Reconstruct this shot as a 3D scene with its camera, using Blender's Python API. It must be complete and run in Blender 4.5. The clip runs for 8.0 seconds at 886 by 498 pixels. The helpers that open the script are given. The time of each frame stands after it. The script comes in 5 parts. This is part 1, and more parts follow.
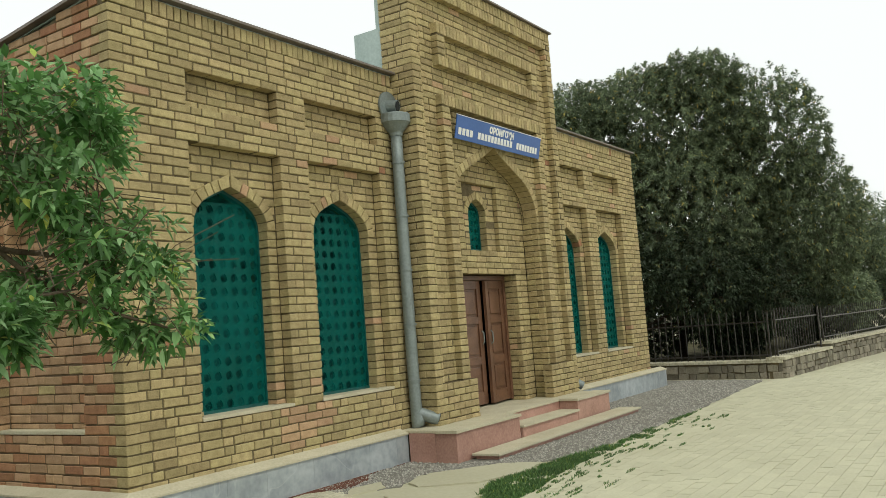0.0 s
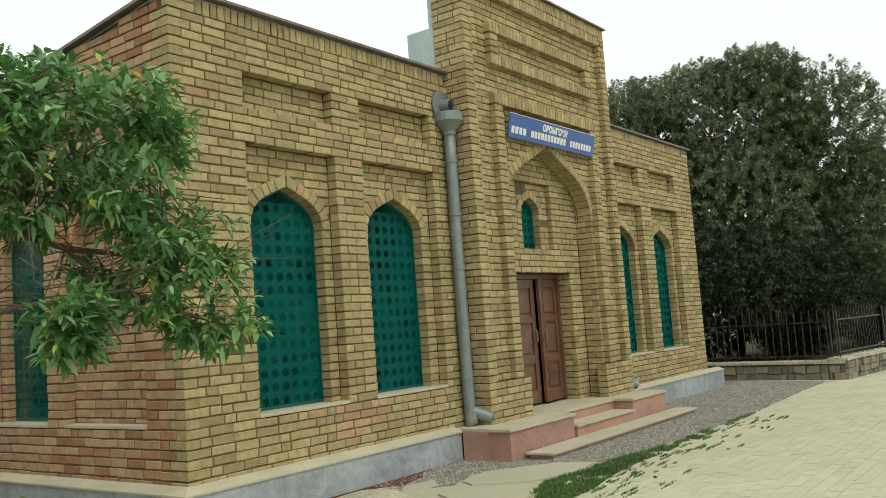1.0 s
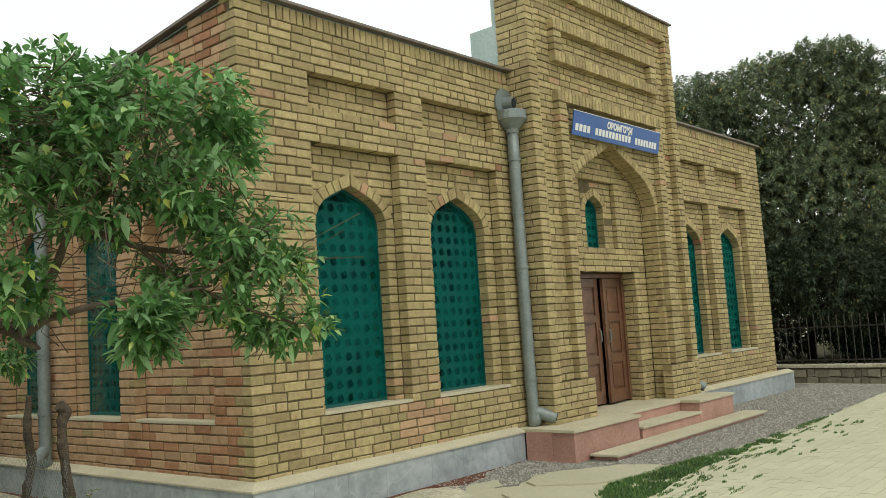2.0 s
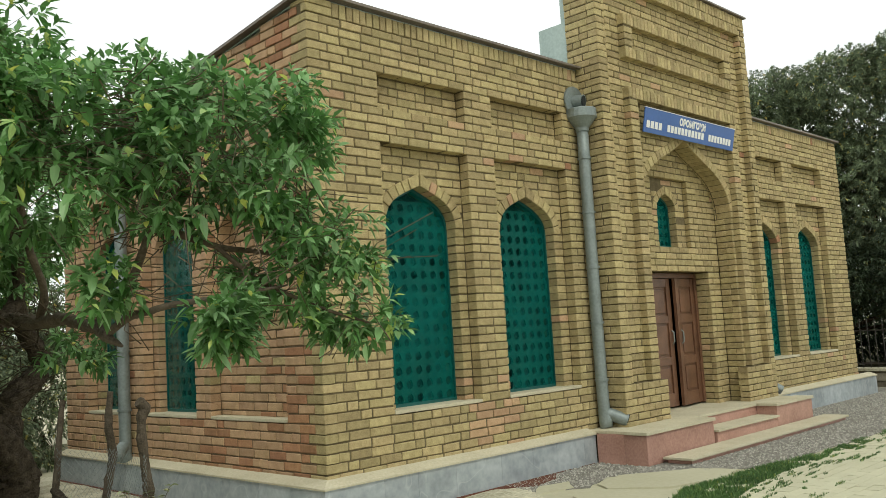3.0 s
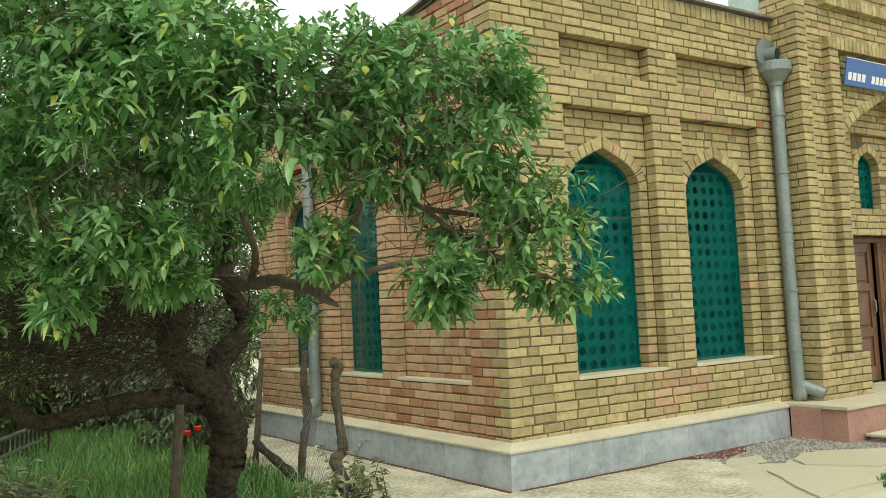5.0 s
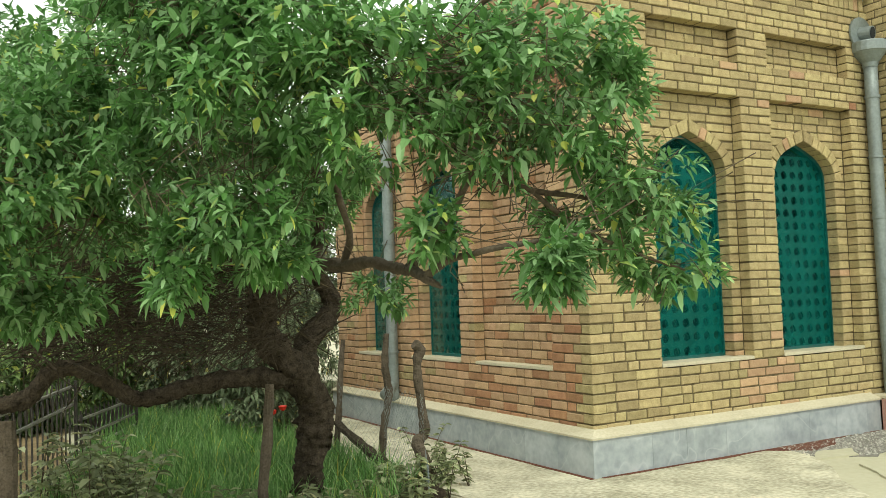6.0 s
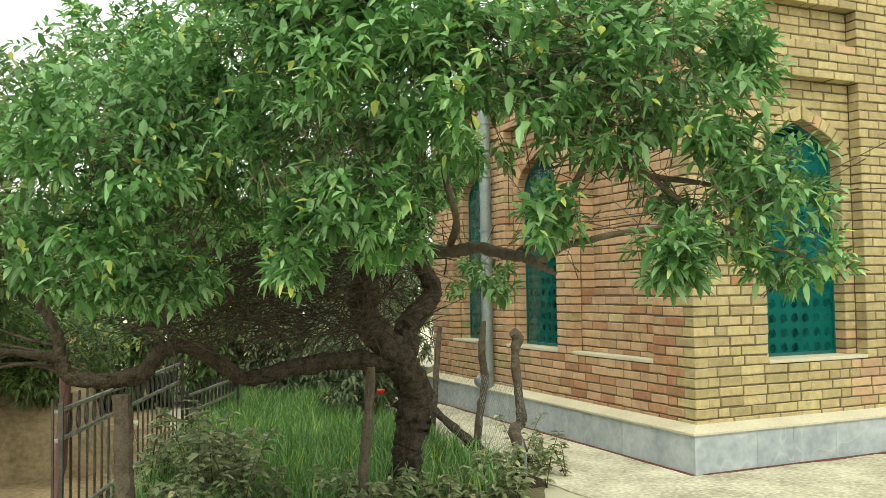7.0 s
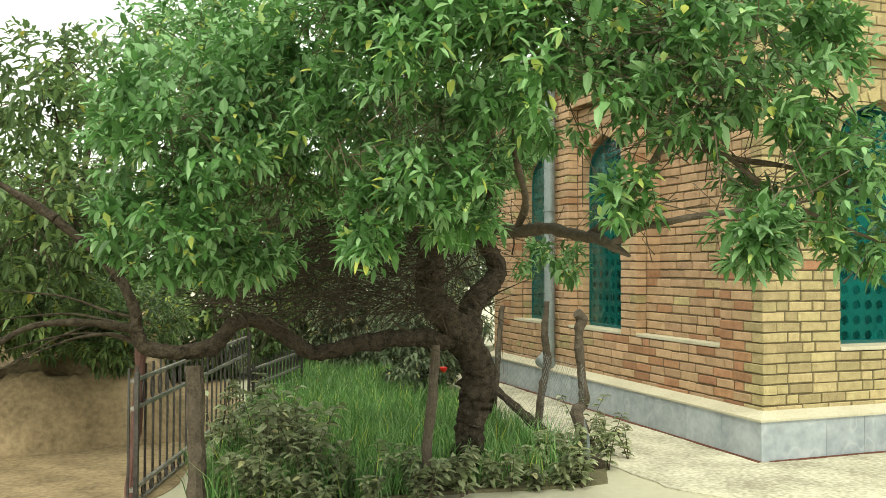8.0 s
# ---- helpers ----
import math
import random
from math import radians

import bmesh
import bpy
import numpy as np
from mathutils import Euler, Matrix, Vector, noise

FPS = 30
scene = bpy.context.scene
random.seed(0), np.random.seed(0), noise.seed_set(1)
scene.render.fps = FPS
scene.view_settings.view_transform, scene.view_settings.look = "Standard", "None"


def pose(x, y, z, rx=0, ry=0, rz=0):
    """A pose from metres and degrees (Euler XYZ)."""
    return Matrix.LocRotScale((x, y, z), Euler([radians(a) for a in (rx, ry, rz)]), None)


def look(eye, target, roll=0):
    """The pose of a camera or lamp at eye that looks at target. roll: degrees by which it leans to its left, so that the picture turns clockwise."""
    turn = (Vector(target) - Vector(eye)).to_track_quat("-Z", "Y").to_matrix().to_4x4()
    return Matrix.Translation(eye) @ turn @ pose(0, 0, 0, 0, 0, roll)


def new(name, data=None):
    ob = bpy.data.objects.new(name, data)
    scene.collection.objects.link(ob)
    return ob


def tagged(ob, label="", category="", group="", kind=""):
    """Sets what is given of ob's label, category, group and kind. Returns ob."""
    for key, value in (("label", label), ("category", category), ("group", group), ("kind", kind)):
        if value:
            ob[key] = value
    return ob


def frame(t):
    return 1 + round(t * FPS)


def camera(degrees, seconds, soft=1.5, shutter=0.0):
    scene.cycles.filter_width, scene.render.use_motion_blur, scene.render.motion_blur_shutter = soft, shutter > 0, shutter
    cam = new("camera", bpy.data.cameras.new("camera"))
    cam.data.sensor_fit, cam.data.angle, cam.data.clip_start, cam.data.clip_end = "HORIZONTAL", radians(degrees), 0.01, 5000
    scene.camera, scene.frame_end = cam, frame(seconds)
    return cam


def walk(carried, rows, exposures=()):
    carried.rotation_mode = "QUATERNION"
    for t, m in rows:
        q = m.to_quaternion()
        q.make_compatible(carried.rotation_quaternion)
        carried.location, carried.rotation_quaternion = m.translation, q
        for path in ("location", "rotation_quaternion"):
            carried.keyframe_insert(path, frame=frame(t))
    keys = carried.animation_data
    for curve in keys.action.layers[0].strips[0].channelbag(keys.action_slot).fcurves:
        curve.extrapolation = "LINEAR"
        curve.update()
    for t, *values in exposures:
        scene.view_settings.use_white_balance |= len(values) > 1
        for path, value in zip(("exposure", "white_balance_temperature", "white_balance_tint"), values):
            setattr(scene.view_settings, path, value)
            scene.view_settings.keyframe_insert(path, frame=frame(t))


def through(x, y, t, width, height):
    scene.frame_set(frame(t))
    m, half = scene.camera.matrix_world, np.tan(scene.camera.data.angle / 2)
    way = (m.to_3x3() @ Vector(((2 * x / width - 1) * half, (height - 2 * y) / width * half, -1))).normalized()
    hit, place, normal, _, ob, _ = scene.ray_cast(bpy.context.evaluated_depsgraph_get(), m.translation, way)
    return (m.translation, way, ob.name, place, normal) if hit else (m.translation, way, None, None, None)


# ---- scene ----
cam = camera(53.9, 8.0, soft=0.8)
PATH = [
    (0, (-4.043, -5.492, 0.997), (-2.374, -4.404, 1.171), -4.4),
    (0.5, (-4.052, -5.494, 0.991), (-2.415, -4.36, 1.169), -4.2),
    (1, (-4.055, -5.492, 0.996), (-2.455, -4.305, 1.176), -4.2),
    (1.5, (-4.052, -5.472, 1.001), (-2.494, -4.231, 1.184), -4.0),
    (3, (-4.049, -5.424, 1.003), (-2.641, -4.018, 1.199), -3.5),
    (3.5, (-4.041, -5.395, 1.003), (-2.7, -3.925, 1.199), -3.4),
    (4, (-4.055, -5.382, 1.004), (-2.8, -3.835, 1.176), -3.2),
    (4.5, (-4.081, -5.338, 1.002), (-2.899, -3.732, 1.157), -3.0),
    (6, (-4.219, -5.212, 0.995), (-3.231, -3.477, 1.108), -2.1),
    (6.5, (-4.252, -5.173, 0.988), (-3.344, -3.395, 1.094), -1.5),
    (7, (-4.277, -5.153, 0.985), (-3.472, -3.325, 1.078), -0.8),
    (7.5, (-4.307, -5.149, 0.98), (-3.577, -3.288, 1.05), -0.3),
    (8, (-4.324, -5.145, 0.988), (-3.643, -3.265, 1.033), 0.2),
]
walk(cam, [(t, look(eye, target, roll)) for t, eye, target, roll in PATH],
     exposures=[(0, -0.40, 6600, 2), (1.5, -0.37, 6600, 2), (3.5, -0.22, 6600, 1), (4.5, 0.0, 6700, -1), (6.5, 0.36, 6850, -2), (8, 0.60, 6900, -2)])

# ---- world, sun ----
world = bpy.data.worlds.new("overcast_sky")
scene.world = world
world.use_nodes = True
_wn = world.node_tree.nodes
_wl = world.node_tree.links
_sky = _wn.new("ShaderNodeTexSky")
_sky.sky_type = "NISHITA"
_sky.sun_disc = False
_sky.sun_elevation = radians(52)
_sky.sun_rotation = radians(205)
_sky.dust_density = 4.0
_smul = _wn.new("ShaderNodeVectorMath")
_smul.operation = "SCALE"
_smul.inputs["Scale"].default_value = 0.07
_wl.new(_sky.outputs[0], _smul.inputs[0])
_smix = _wn.new("ShaderNodeMix")
_smix.data_type = "RGBA"
_smix.inputs["Factor"].default_value = 0.86
_smix.inputs["B"].default_value = (1.0, 1.0, 1.02, 1)
_wl.new(_smul.outputs[0], _smix.inputs["A"])
_wl.new(_smix.outputs["Result"], _wn["Background"].inputs["Color"])
_wn["Background"].inputs["Strength"].default_value = 1.5

sun = new("sun", bpy.data.lights.new("sun", "SUN"))
sun.data.energy = 1.3
sun.data.angle = radians(18)
sun.data.color = (1.0, 0.95, 0.86)
sun.matrix_world = look((-3, -6, 8.5), (0, 0, 0))


# ---- materials ----
def mat(name, color, dark=None, scale=6.0, rough=0.8, bump=0.2, fine=60.0, metal=0.0, spread=0.0, spec=0.4, amount=0.6, coat=0.0):
    """A node material: two noises between a dark and a light tone, per-piece spread, fine bump."""
    m = bpy.data.materials.new(name)
    m.use_nodes = True
    n, l = m.node_tree.nodes, m.node_tree.links
    b = n["Principled BSDF"]
    dark = dark or tuple(c * 0.6 for c in color)
    geo = n.new("ShaderNodeNewGeometry")
    big = n.new("ShaderNodeTexNoise")
    big.inputs["Scale"].default_value, big.inputs["Detail"].default_value = scale, 5
    small = n.new("ShaderNodeTexNoise")
    small.inputs["Scale"].default_value, small.inputs["Detail"].default_value = fine, 4
    l.new(geo.outputs["Position"], big.inputs["Vector"])
    l.new(geo.outputs["Position"], small.inputs["Vector"])
    add = n.new("ShaderNodeMath")
    add.operation = "ADD"
    l.new(big.outputs["Fac"], add.inputs[0])
    l.new(small.outputs["Fac"], add.inputs[1])
    rng = n.new("ShaderNodeMapRange")
    rng.inputs["From Min"].default_value, rng.inputs["From Max"].default_value = 1.0 - amount / 2, 1.0 + amount / 2
    l.new(add.outputs[0], rng.inputs["Value"])
    mix = n.new("ShaderNodeMix")
    mix.data_type = "RGBA"
    mix.inputs["A"].default_value, mix.inputs["B"].default_value = (*dark, 1), (*color, 1)
    l.new(rng.outputs["Result"], mix.inputs["Factor"])
    out = mix.outputs["Result"]
    if spread > 0:
        info = n.new("ShaderNodeObjectInfo")
        rnd = n.new("ShaderNodeMath")
        rnd.operation = "ADD"
        l.new(geo.outputs["Random Per Island"], rnd.inputs[0])
        l.new(info.outputs["Random"], rnd.inputs[1])
        fr = n.new("ShaderNodeMath")
        fr.operation = "FRACT"
        l.new(rnd.outputs[0], fr.inputs[0])
        val = n.new("ShaderNodeMapRange")
        val.inputs["To Min"].default_value, val.inputs["To Max"].default_value = 1 - spread, 1 + spread
        l.new(fr.outputs[0], val.inputs["Value"])
        hue = n.new("ShaderNodeMath")
        hue.operation = "MULTIPLY"
        hue.inputs[1].default_value = 7.13
        l.new(fr.outputs[0], hue.inputs[0])
        hfr = n.new("ShaderNodeMath")
        hfr.operation = "FRACT"
        l.new(hue.outputs[0], hfr.inputs[0])
        hr = n.new("ShaderNodeMapRange")
        hr.inputs["To Min"].default_value, hr.inputs["To Max"].default_value = 0.5 - spread * 0.03, 0.5 + spread * 0.03
        l.new(hfr.outputs[0], hr.inputs["Value"])
        hsv = n.new("ShaderNodeHueSaturation")
        l.new(hr.outputs["Result"], hsv.inputs["Hue"])
        l.new(val.outputs["Result"], hsv.inputs["Value"])
        l.new(out, hsv.inputs["Color"])
        out = hsv.outputs["Color"]
    l.new(out, b.inputs["Base Color"])
    b.inputs["Roughness"].default_value = rough
    b.inputs["Metallic"].default_value = metal
    b.inputs["Specular IOR Level"].default_value = spec
    b.inputs["Coat Weight"].default_value = coat
    if bump > 0:
        bp = n.new("ShaderNodeBump")
        bp.inputs["Strength"].default_value, bp.inputs["Distance"].default_value = bump, 0.01
        l.new(small.outputs["Fac"], bp.inputs["Height"])
        l.new(bp.outputs["Normal"], b.inputs["Normal"])
    return m


def leaf_mat(name, color, light, through=0.35, rough=0.45):
    """Leaves: tone by leaf, some light passing through."""
    m = bpy.data.materials.new(name)
    m.use_nodes = True
    n, l = m.node_tree.nodes, m.node_tree.links
    b = n["Principled BSDF"]
    geo = n.new("ShaderNodeNewGeometry")
    ramp = n.new("ShaderNodeValToRGB")
    e = ramp.color_ramp.elements
    e[0].color, e[1].color = (*[c * 0.5 for c in color], 1), (*light, 1)
    mid = e.new(0.55)
    mid.color = (*color, 1)
    hi = e.new(0.955)
    hi.color = (*light, 1)
    last = e.new(0.985)
    last.color = (light[0] * 1.55, light[1] * 1.15, light[2] * 0.6, 1)
    e[-1].color = (light[0] * 1.7, light[1] * 1.05, light[2] * 0.5, 1)
    l.new(geo.outputs["Random Per Island"], ramp.inputs[0])
    noise_t = n.new("ShaderNodeTexNoise")
    noise_t.inputs["Scale"].default_value = 2.2
    l.new(geo.outputs["Position"], noise_t.inputs["Vector"])
    val = n.new("ShaderNodeMapRange")
    val.inputs["From Min"].default_value, val.inputs["From Max"].default_value = 0.3, 0.7
    val.inputs["To Min"].default_value, val.inputs["To Max"].default_value = 0.75, 1.25
    l.new(noise_t.outputs["Fac"], val.inputs["Value"])
    hsv = n.new("ShaderNodeHueSaturation")
    l.new(val.outputs["Result"], hsv.inputs["Value"])
    l.new(ramp.outputs["Color"], hsv.inputs["Color"])
    l.new(hsv.outputs["Color"], b.inputs["Base Color"])
    b.inputs["Roughness"].default_value = rough
    tr = n.new("ShaderNodeBsdfTranslucent")
    l.new(hsv.outputs["Color"], tr.inputs["Color"])
    mx = n.new("ShaderNodeMixShader")
    mx.inputs[0].default_value = through
    l.new(b.outputs[0], mx.inputs[1])
    l.new(tr.outputs[0], mx.inputs[2])
    l.new(mx.outputs[0], n["Material Output"].inputs["Surface"])
    return m


def film_mat(name, tint):
    """Wrinkled plastic film: see-through with a tint, glossy by Fresnel."""
    m = bpy.data.materials.new(name)
    m.use_nodes = True
    n, l = m.node_tree.nodes, m.node_tree.links
    n.remove(n["Principled BSDF"])
    geo = n.new("ShaderNodeNewGeometry")
    wr = n.new("ShaderNodeTexNoise")
    wr.inputs["Scale"].default_value, wr.inputs["Detail"].default_value, wr.inputs["Distortion"].default_value = 2.6, 4, 1.2
    l.new(geo.outputs["Position"], wr.inputs["Vector"])
    bp = n.new("ShaderNodeBump")
    bp.inputs["Strength"].default_value, bp.inputs["Distance"].default_value = 0.35, 0.05
    l.new(wr.outputs["Fac"], bp.inputs["Height"])
    tr = n.new("ShaderNodeBsdfTransparent")
    tr.inputs["Color"].default_value = (*tint, 1)
    gl = n.new("ShaderNodeBsdfGlossy")
    gl.inputs["Roughness"].default_value = 0.12
    l.new(bp.outputs["Normal"], gl.inputs["Normal"])
    fr = n.new("ShaderNodeFresnel")
    fr.inputs["IOR"].default_value = 1.16
    l.new(bp.outputs["Normal"], fr.inputs["Normal"])
    milk = n.new("ShaderNodeBsdfDiffuse")
    milk.inputs["Color"].default_value = (0.008, 0.125, 0.108, 1)
    m0 = n.new("ShaderNodeMixShader")
    mr = n.new("ShaderNodeMapRange")
    mr.inputs["From Min"].default_value, mr.inputs["From Max"].default_value = 0.35, 0.75
    mr.inputs["To Min"].default_value, mr.inputs["To Max"].default_value = 0.10, 0.72
    l.new(wr.outputs["Fac"], mr.inputs["Value"])
    l.new(mr.outputs["Result"], m0.inputs[0])
    l.new(tr.outputs[0], m0.inputs[1])
    l.new(milk.outputs[0], m0.inputs[2])
    cap = n.new("ShaderNodeMath")
    cap.operation = "MULTIPLY"
    cap.inputs[1].default_value = 0.16
    l.new(fr.outputs[0], cap.inputs[0])
    mx = n.new("ShaderNodeMixShader")
    l.new(cap.outputs[0], mx.inputs[0])
    l.new(m0.outputs[0], mx.inputs[1])
    l.new(gl.outputs[0], mx.inputs[2])
    l.new(mx.outputs[0], n["Material Output"].inputs["Surface"])
    return m


def veined(m, tone):
    """Thin pale veins over a stone material."""
    n, l = m.node_tree.nodes, m.node_tree.links
    b = n["Principled BSDF"]
    src = b.inputs["Base Color"].links[0].from_socket
    geo = n.new("ShaderNodeNewGeometry")
    w = n.new("ShaderNodeTexNoise")
    w.inputs["Scale"].default_value, w.inputs["Detail"].default_value, w.inputs["Distortion"].default_value = 1.3, 2, 1.2
    l.new(geo.outputs["Position"], w.inputs["Vector"])
    off = n.new("ShaderNodeMath")
    off.operation = "SUBTRACT"
    off.inputs[1].default_value = 0.52
    l.new(w.outputs["Fac"], off.inputs[0])
    ab = n.new("ShaderNodeMath")
    ab.operation = "ABSOLUTE"
    l.new(off.outputs[0], ab.inputs[0])
    rg = n.new("ShaderNodeMapRange")
    rg.inputs["From Max"].default_value = 0.014
    rg.inputs["To Min"].default_value, rg.inputs["To Max"].default_value = 0.20, 0.0
    l.new(ab.outputs[0], rg.inputs["Value"])
    mix = n.new("ShaderNodeMix")
    mix.data_type = "RGBA"
    mix.inputs["B"].default_value = (*tone, 1)
    l.new(rg.outputs["Result"], mix.inputs["Factor"])
    l.new(src, mix.inputs["A"])
    l.new(mix.outputs["Result"], b.inputs["Base Color"])
    return m


BUFF = mat("buff_brick", (0.465, 0.380, 0.198), (0.285, 0.228, 0.112), 16, 0.85, 0.8, 120, spread=0.20, spec=0.2)
ROSE = mat("rose_brick", (0.50, 0.338, 0.202), (0.335, 0.218, 0.125), 13, 0.85, 0.6, 120, spread=0.15, spec=0.2)
RED = mat("red_brick", (0.41, 0.225, 0.125), (0.27, 0.140, 0.077), 13, 0.85, 0.6, 120, spread=0.18, spec=0.2)
MORTAR = mat("mortar", (0.175, 0.143, 0.083), (0.095, 0.076, 0.043), 14, 0.95, 0.5, 160, spec=0.1)
MORTARPALE = mat("brown_mortar", (0.20, 0.15, 0.095), (0.12, 0.088, 0.055), 14, 0.95, 0.5, 160, spec=0.1)
MARBLE = mat("grey_marble", (0.42, 0.455, 0.465), (0.235, 0.27, 0.285), 3.5, 0.45, 0.05, 14, spread=0.12, spec=0.4, amount=0.8)
veined(MARBLE, (0.62, 0.64, 0.64))
SCREED = mat("cream_screed", (0.54, 0.50, 0.365), (0.41, 0.375, 0.265), 3, 0.8, 0.3, 50, spec=0.2)
PINK = mat("pink_stone", (0.47, 0.275, 0.215), (0.31, 0.17, 0.13), 4, 0.5, 0.1, 45, spread=0.10, spec=0.35)
PAVE = mat("pale_paving", (0.485, 0.465, 0.34), (0.40, 0.38, 0.265), 1.2, 0.85, 0.25, 25, spec=0.2, amount=0.9)
CONC = mat("pale_concrete", (0.60, 0.570, 0.43), (0.27, 0.250, 0.175), 2.6, 0.9, 0.4, 30, spec=0.2, amount=0.5)
GRAVELBED = mat("gravel_bed", (0.26, 0.25, 0.215), (0.14, 0.135, 0.115), 14, 0.95, 1.0, 90, spec=0.1)
STONEBIT = mat("gravel_stone", (0.40, 0.385, 0.34), (0.23, 0.22, 0.19), 30, 0.9, 0.3, 120, spread=0.45, spec=0.2)
WOODRED = mat("varnished_door_wood", (0.185, 0.092, 0.052), (0.085, 0.040, 0.022), 5, 0.4, 0.15, 70, spec=0.5)
ZINC = mat("weathered_zinc", (0.25, 0.29, 0.28), (0.17, 0.20, 0.195), 6, 0.5, 0.1, 40, metal=0.35, spec=0.5)
CLAD = mat("pale_green_sheet", (0.42, 0.50, 0.47), (0.30, 0.37, 0.35), 3, 0.45, 0.1, 30, metal=0.2, spec=0.5)
TRIM = mat("brown_roof_trim", (0.22, 0.19, 0.16), (0.12, 0.10, 0.085), 5, 0.5, 0.1, 40, metal=0.2)
TEAL = mat("teal_lattice", (0.005, 0.098, 0.086), (0.003, 0.062, 0.056), 4, 0.4, 0.05, 30, spec=0.4)
FILM = film_mat("green_film", (0.55, 0.85, 0.80))
# near-black that paints in shade: the unlit room and the pipe mouths
SHADE_BLACK = mat("shade_black", (0.02, 0.025, 0.025), None, 3, 0.9, 0)
BLUE = mat("blue_sign", (0.045, 0.12, 0.36), (0.035, 0.10, 0.31), 3, 0.35, 0.02, 30, spec=0.4)
WHITE = mat("white_letters", (0.78, 0.78, 0.76), (0.7, 0.7, 0.68), 6, 0.6, 0)
BARK = mat("dark_bark", (0.090, 0.072, 0.050), (0.010, 0.008, 0.006), 26, 0.95, 1.0, 90, spec=0.1, amount=0.7)
BARKGREY = mat("grey_bark", (0.155, 0.128, 0.095), (0.045, 0.036, 0.026), 18, 0.95, 1.0, 80, spec=0.1, amount=0.9)
TWIG = mat("brown_twig", (0.145, 0.115, 0.080), (0.055, 0.042, 0.028), 12, 0.9, 0.2, 60, spec=0.1)
IRON = mat("dark_iron", (0.09, 0.083, 0.076), (0.03, 0.027, 0.024), 10, 0.36, 0.2, 50, metal=0.5, spec=0.6)
# rail iron with a pale base that paints in the reflected sky
RAIL_SHEEN = mat("rail_iron_sheen", (0.42, 0.40, 0.35), (0.10, 0.09, 0.08), 14, 0.32, 0.2, 60, metal=0.3, spec=0.7)
RUST = mat("red_brown_pipe", (0.13, 0.06, 0.045), (0.08, 0.035, 0.026), 8, 0.6, 0.2, 40)
DIRT = mat("pale_earth", (0.36, 0.275, 0.16), (0.17, 0.125, 0.07), 4.5, 0.95, 1.0, 26, spec=0.1)
SOIL = mat("garden_soil", (0.17, 0.15, 0.09), (0.08, 0.08, 0.04), 4, 0.95, 0.8, 40, spec=0.1)
RUBBLE = mat("rubble_stone", (0.26, 0.24, 0.185), (0.15, 0.135, 0.10), 7, 0.9, 0.6, 40, spread=0.35, spec=0.2)
LEAF = leaf_mat("main_leaves", (0.115, 0.265, 0.070), (0.38, 0.60, 0.30), 0.50, 0.40)
LEAFFAR = leaf_mat("far_leaves", (0.150, 0.195, 0.108), (0.27, 0.335, 0.195), 0.35, 0.6)
REDSOIL = mat("red_soil", (0.17, 0.07, 0.045), (0.09, 0.04, 0.028), 9, 0.95, 0.6, 60, spec=0.1)
# leaf colour darkened to hold the shade under the plot's canopy
LEAFSHADE = leaf_mat("canopy_shade_leaves", (0.036, 0.058, 0.027), (0.07, 0.10, 0.05), 0.2, 0.7)
LEAFBACK = leaf_mat("garden_leaves", (0.12, 0.20, 0.065), (0.25, 0.36, 0.13), 0.45, 0.5)
WEED = leaf_mat("weed_leaves", (0.25, 0.295, 0.14), (0.50, 0.54, 0.33), 0.35, 0.5)
LAWN = leaf_mat("lawn_blades", (0.085, 0.18, 0.05), (0.18, 0.30, 0.10), 0.35, 0.6)
GRASS = leaf_mat("grass_blades", (0.135, 0.30, 0.075), (0.34, 0.52, 0.21), 0.4, 0.4)
POPPY = mat("poppy_red", (0.75, 0.04, 0.015), (0.55, 0.02, 0.01), 20, 0.6, 0)


# ---- small mesh helpers ----
def link(name, verts, faces, material, parent=None, label="", mats=None, idx=None, smooth=False):
    me = bpy.data.meshes.new(name)
    me.from_pydata(verts, [], faces)
    for mm in (mats or [material]):
        me.materials.append(mm)
    if idx:
        me.polygons.foreach_set("material_index", idx)
    if smooth:
        me.polygons.foreach_set("use_smooth", [True] * len(me.polygons))
    me.update()
    ob = new(name, me)
    if parent:
        ob.parent = parent
    if label:
        ob["label"] = label
    return ob


def part(name, bm, material, parent, label="", smooth=False):
    """Links a bmesh as one mesh object under a thing or a part."""
    me = bpy.data.meshes.new(name)
    bmesh.ops.recalc_face_normals(bm, faces=bm.faces)
    bm.to_mesh(me)
    bm.free()
    me.materials.append(material)
    if smooth:
        me.polygons.foreach_set("use_smooth", [True] * len(me.polygons))
    ob = new(name, me)
    ob.parent = parent
    if label:
        ob["label"] = label
    return ob


def thing(name, label, category, kind="", group="", at=(0, 0, 0)):
    ob = new(name)
    ob.location = at
    ob.empty_display_size = 0.1
    return tagged(ob, label, category, group, kind)


def box(bm, x0, x1, y0, y1, z0, z1, bev=0.0):
    vs = [bm.verts.new(p) for p in ((x0, y0, z0), (x1, y0, z0), (x1, y1, z0), (x0, y1, z0), (x0, y0, z1), (x1, y0, z1), (x1, y1, z1), (x0, y1, z1))]
    fs = [bm.faces.new([vs[i] for i in q]) for q in ((0, 3, 2, 1), (4, 5, 6, 7), (0, 1, 5, 4), (1, 2, 6, 5), (2, 3, 7, 6), (3, 0, 4, 7))]
    if bev > 0:
        es = list({e for f in fs for e in f.edges})
        bmesh.ops.bevel(bm, geom=es, offset=bev, segments=2, affect="EDGES", profile=0.6)


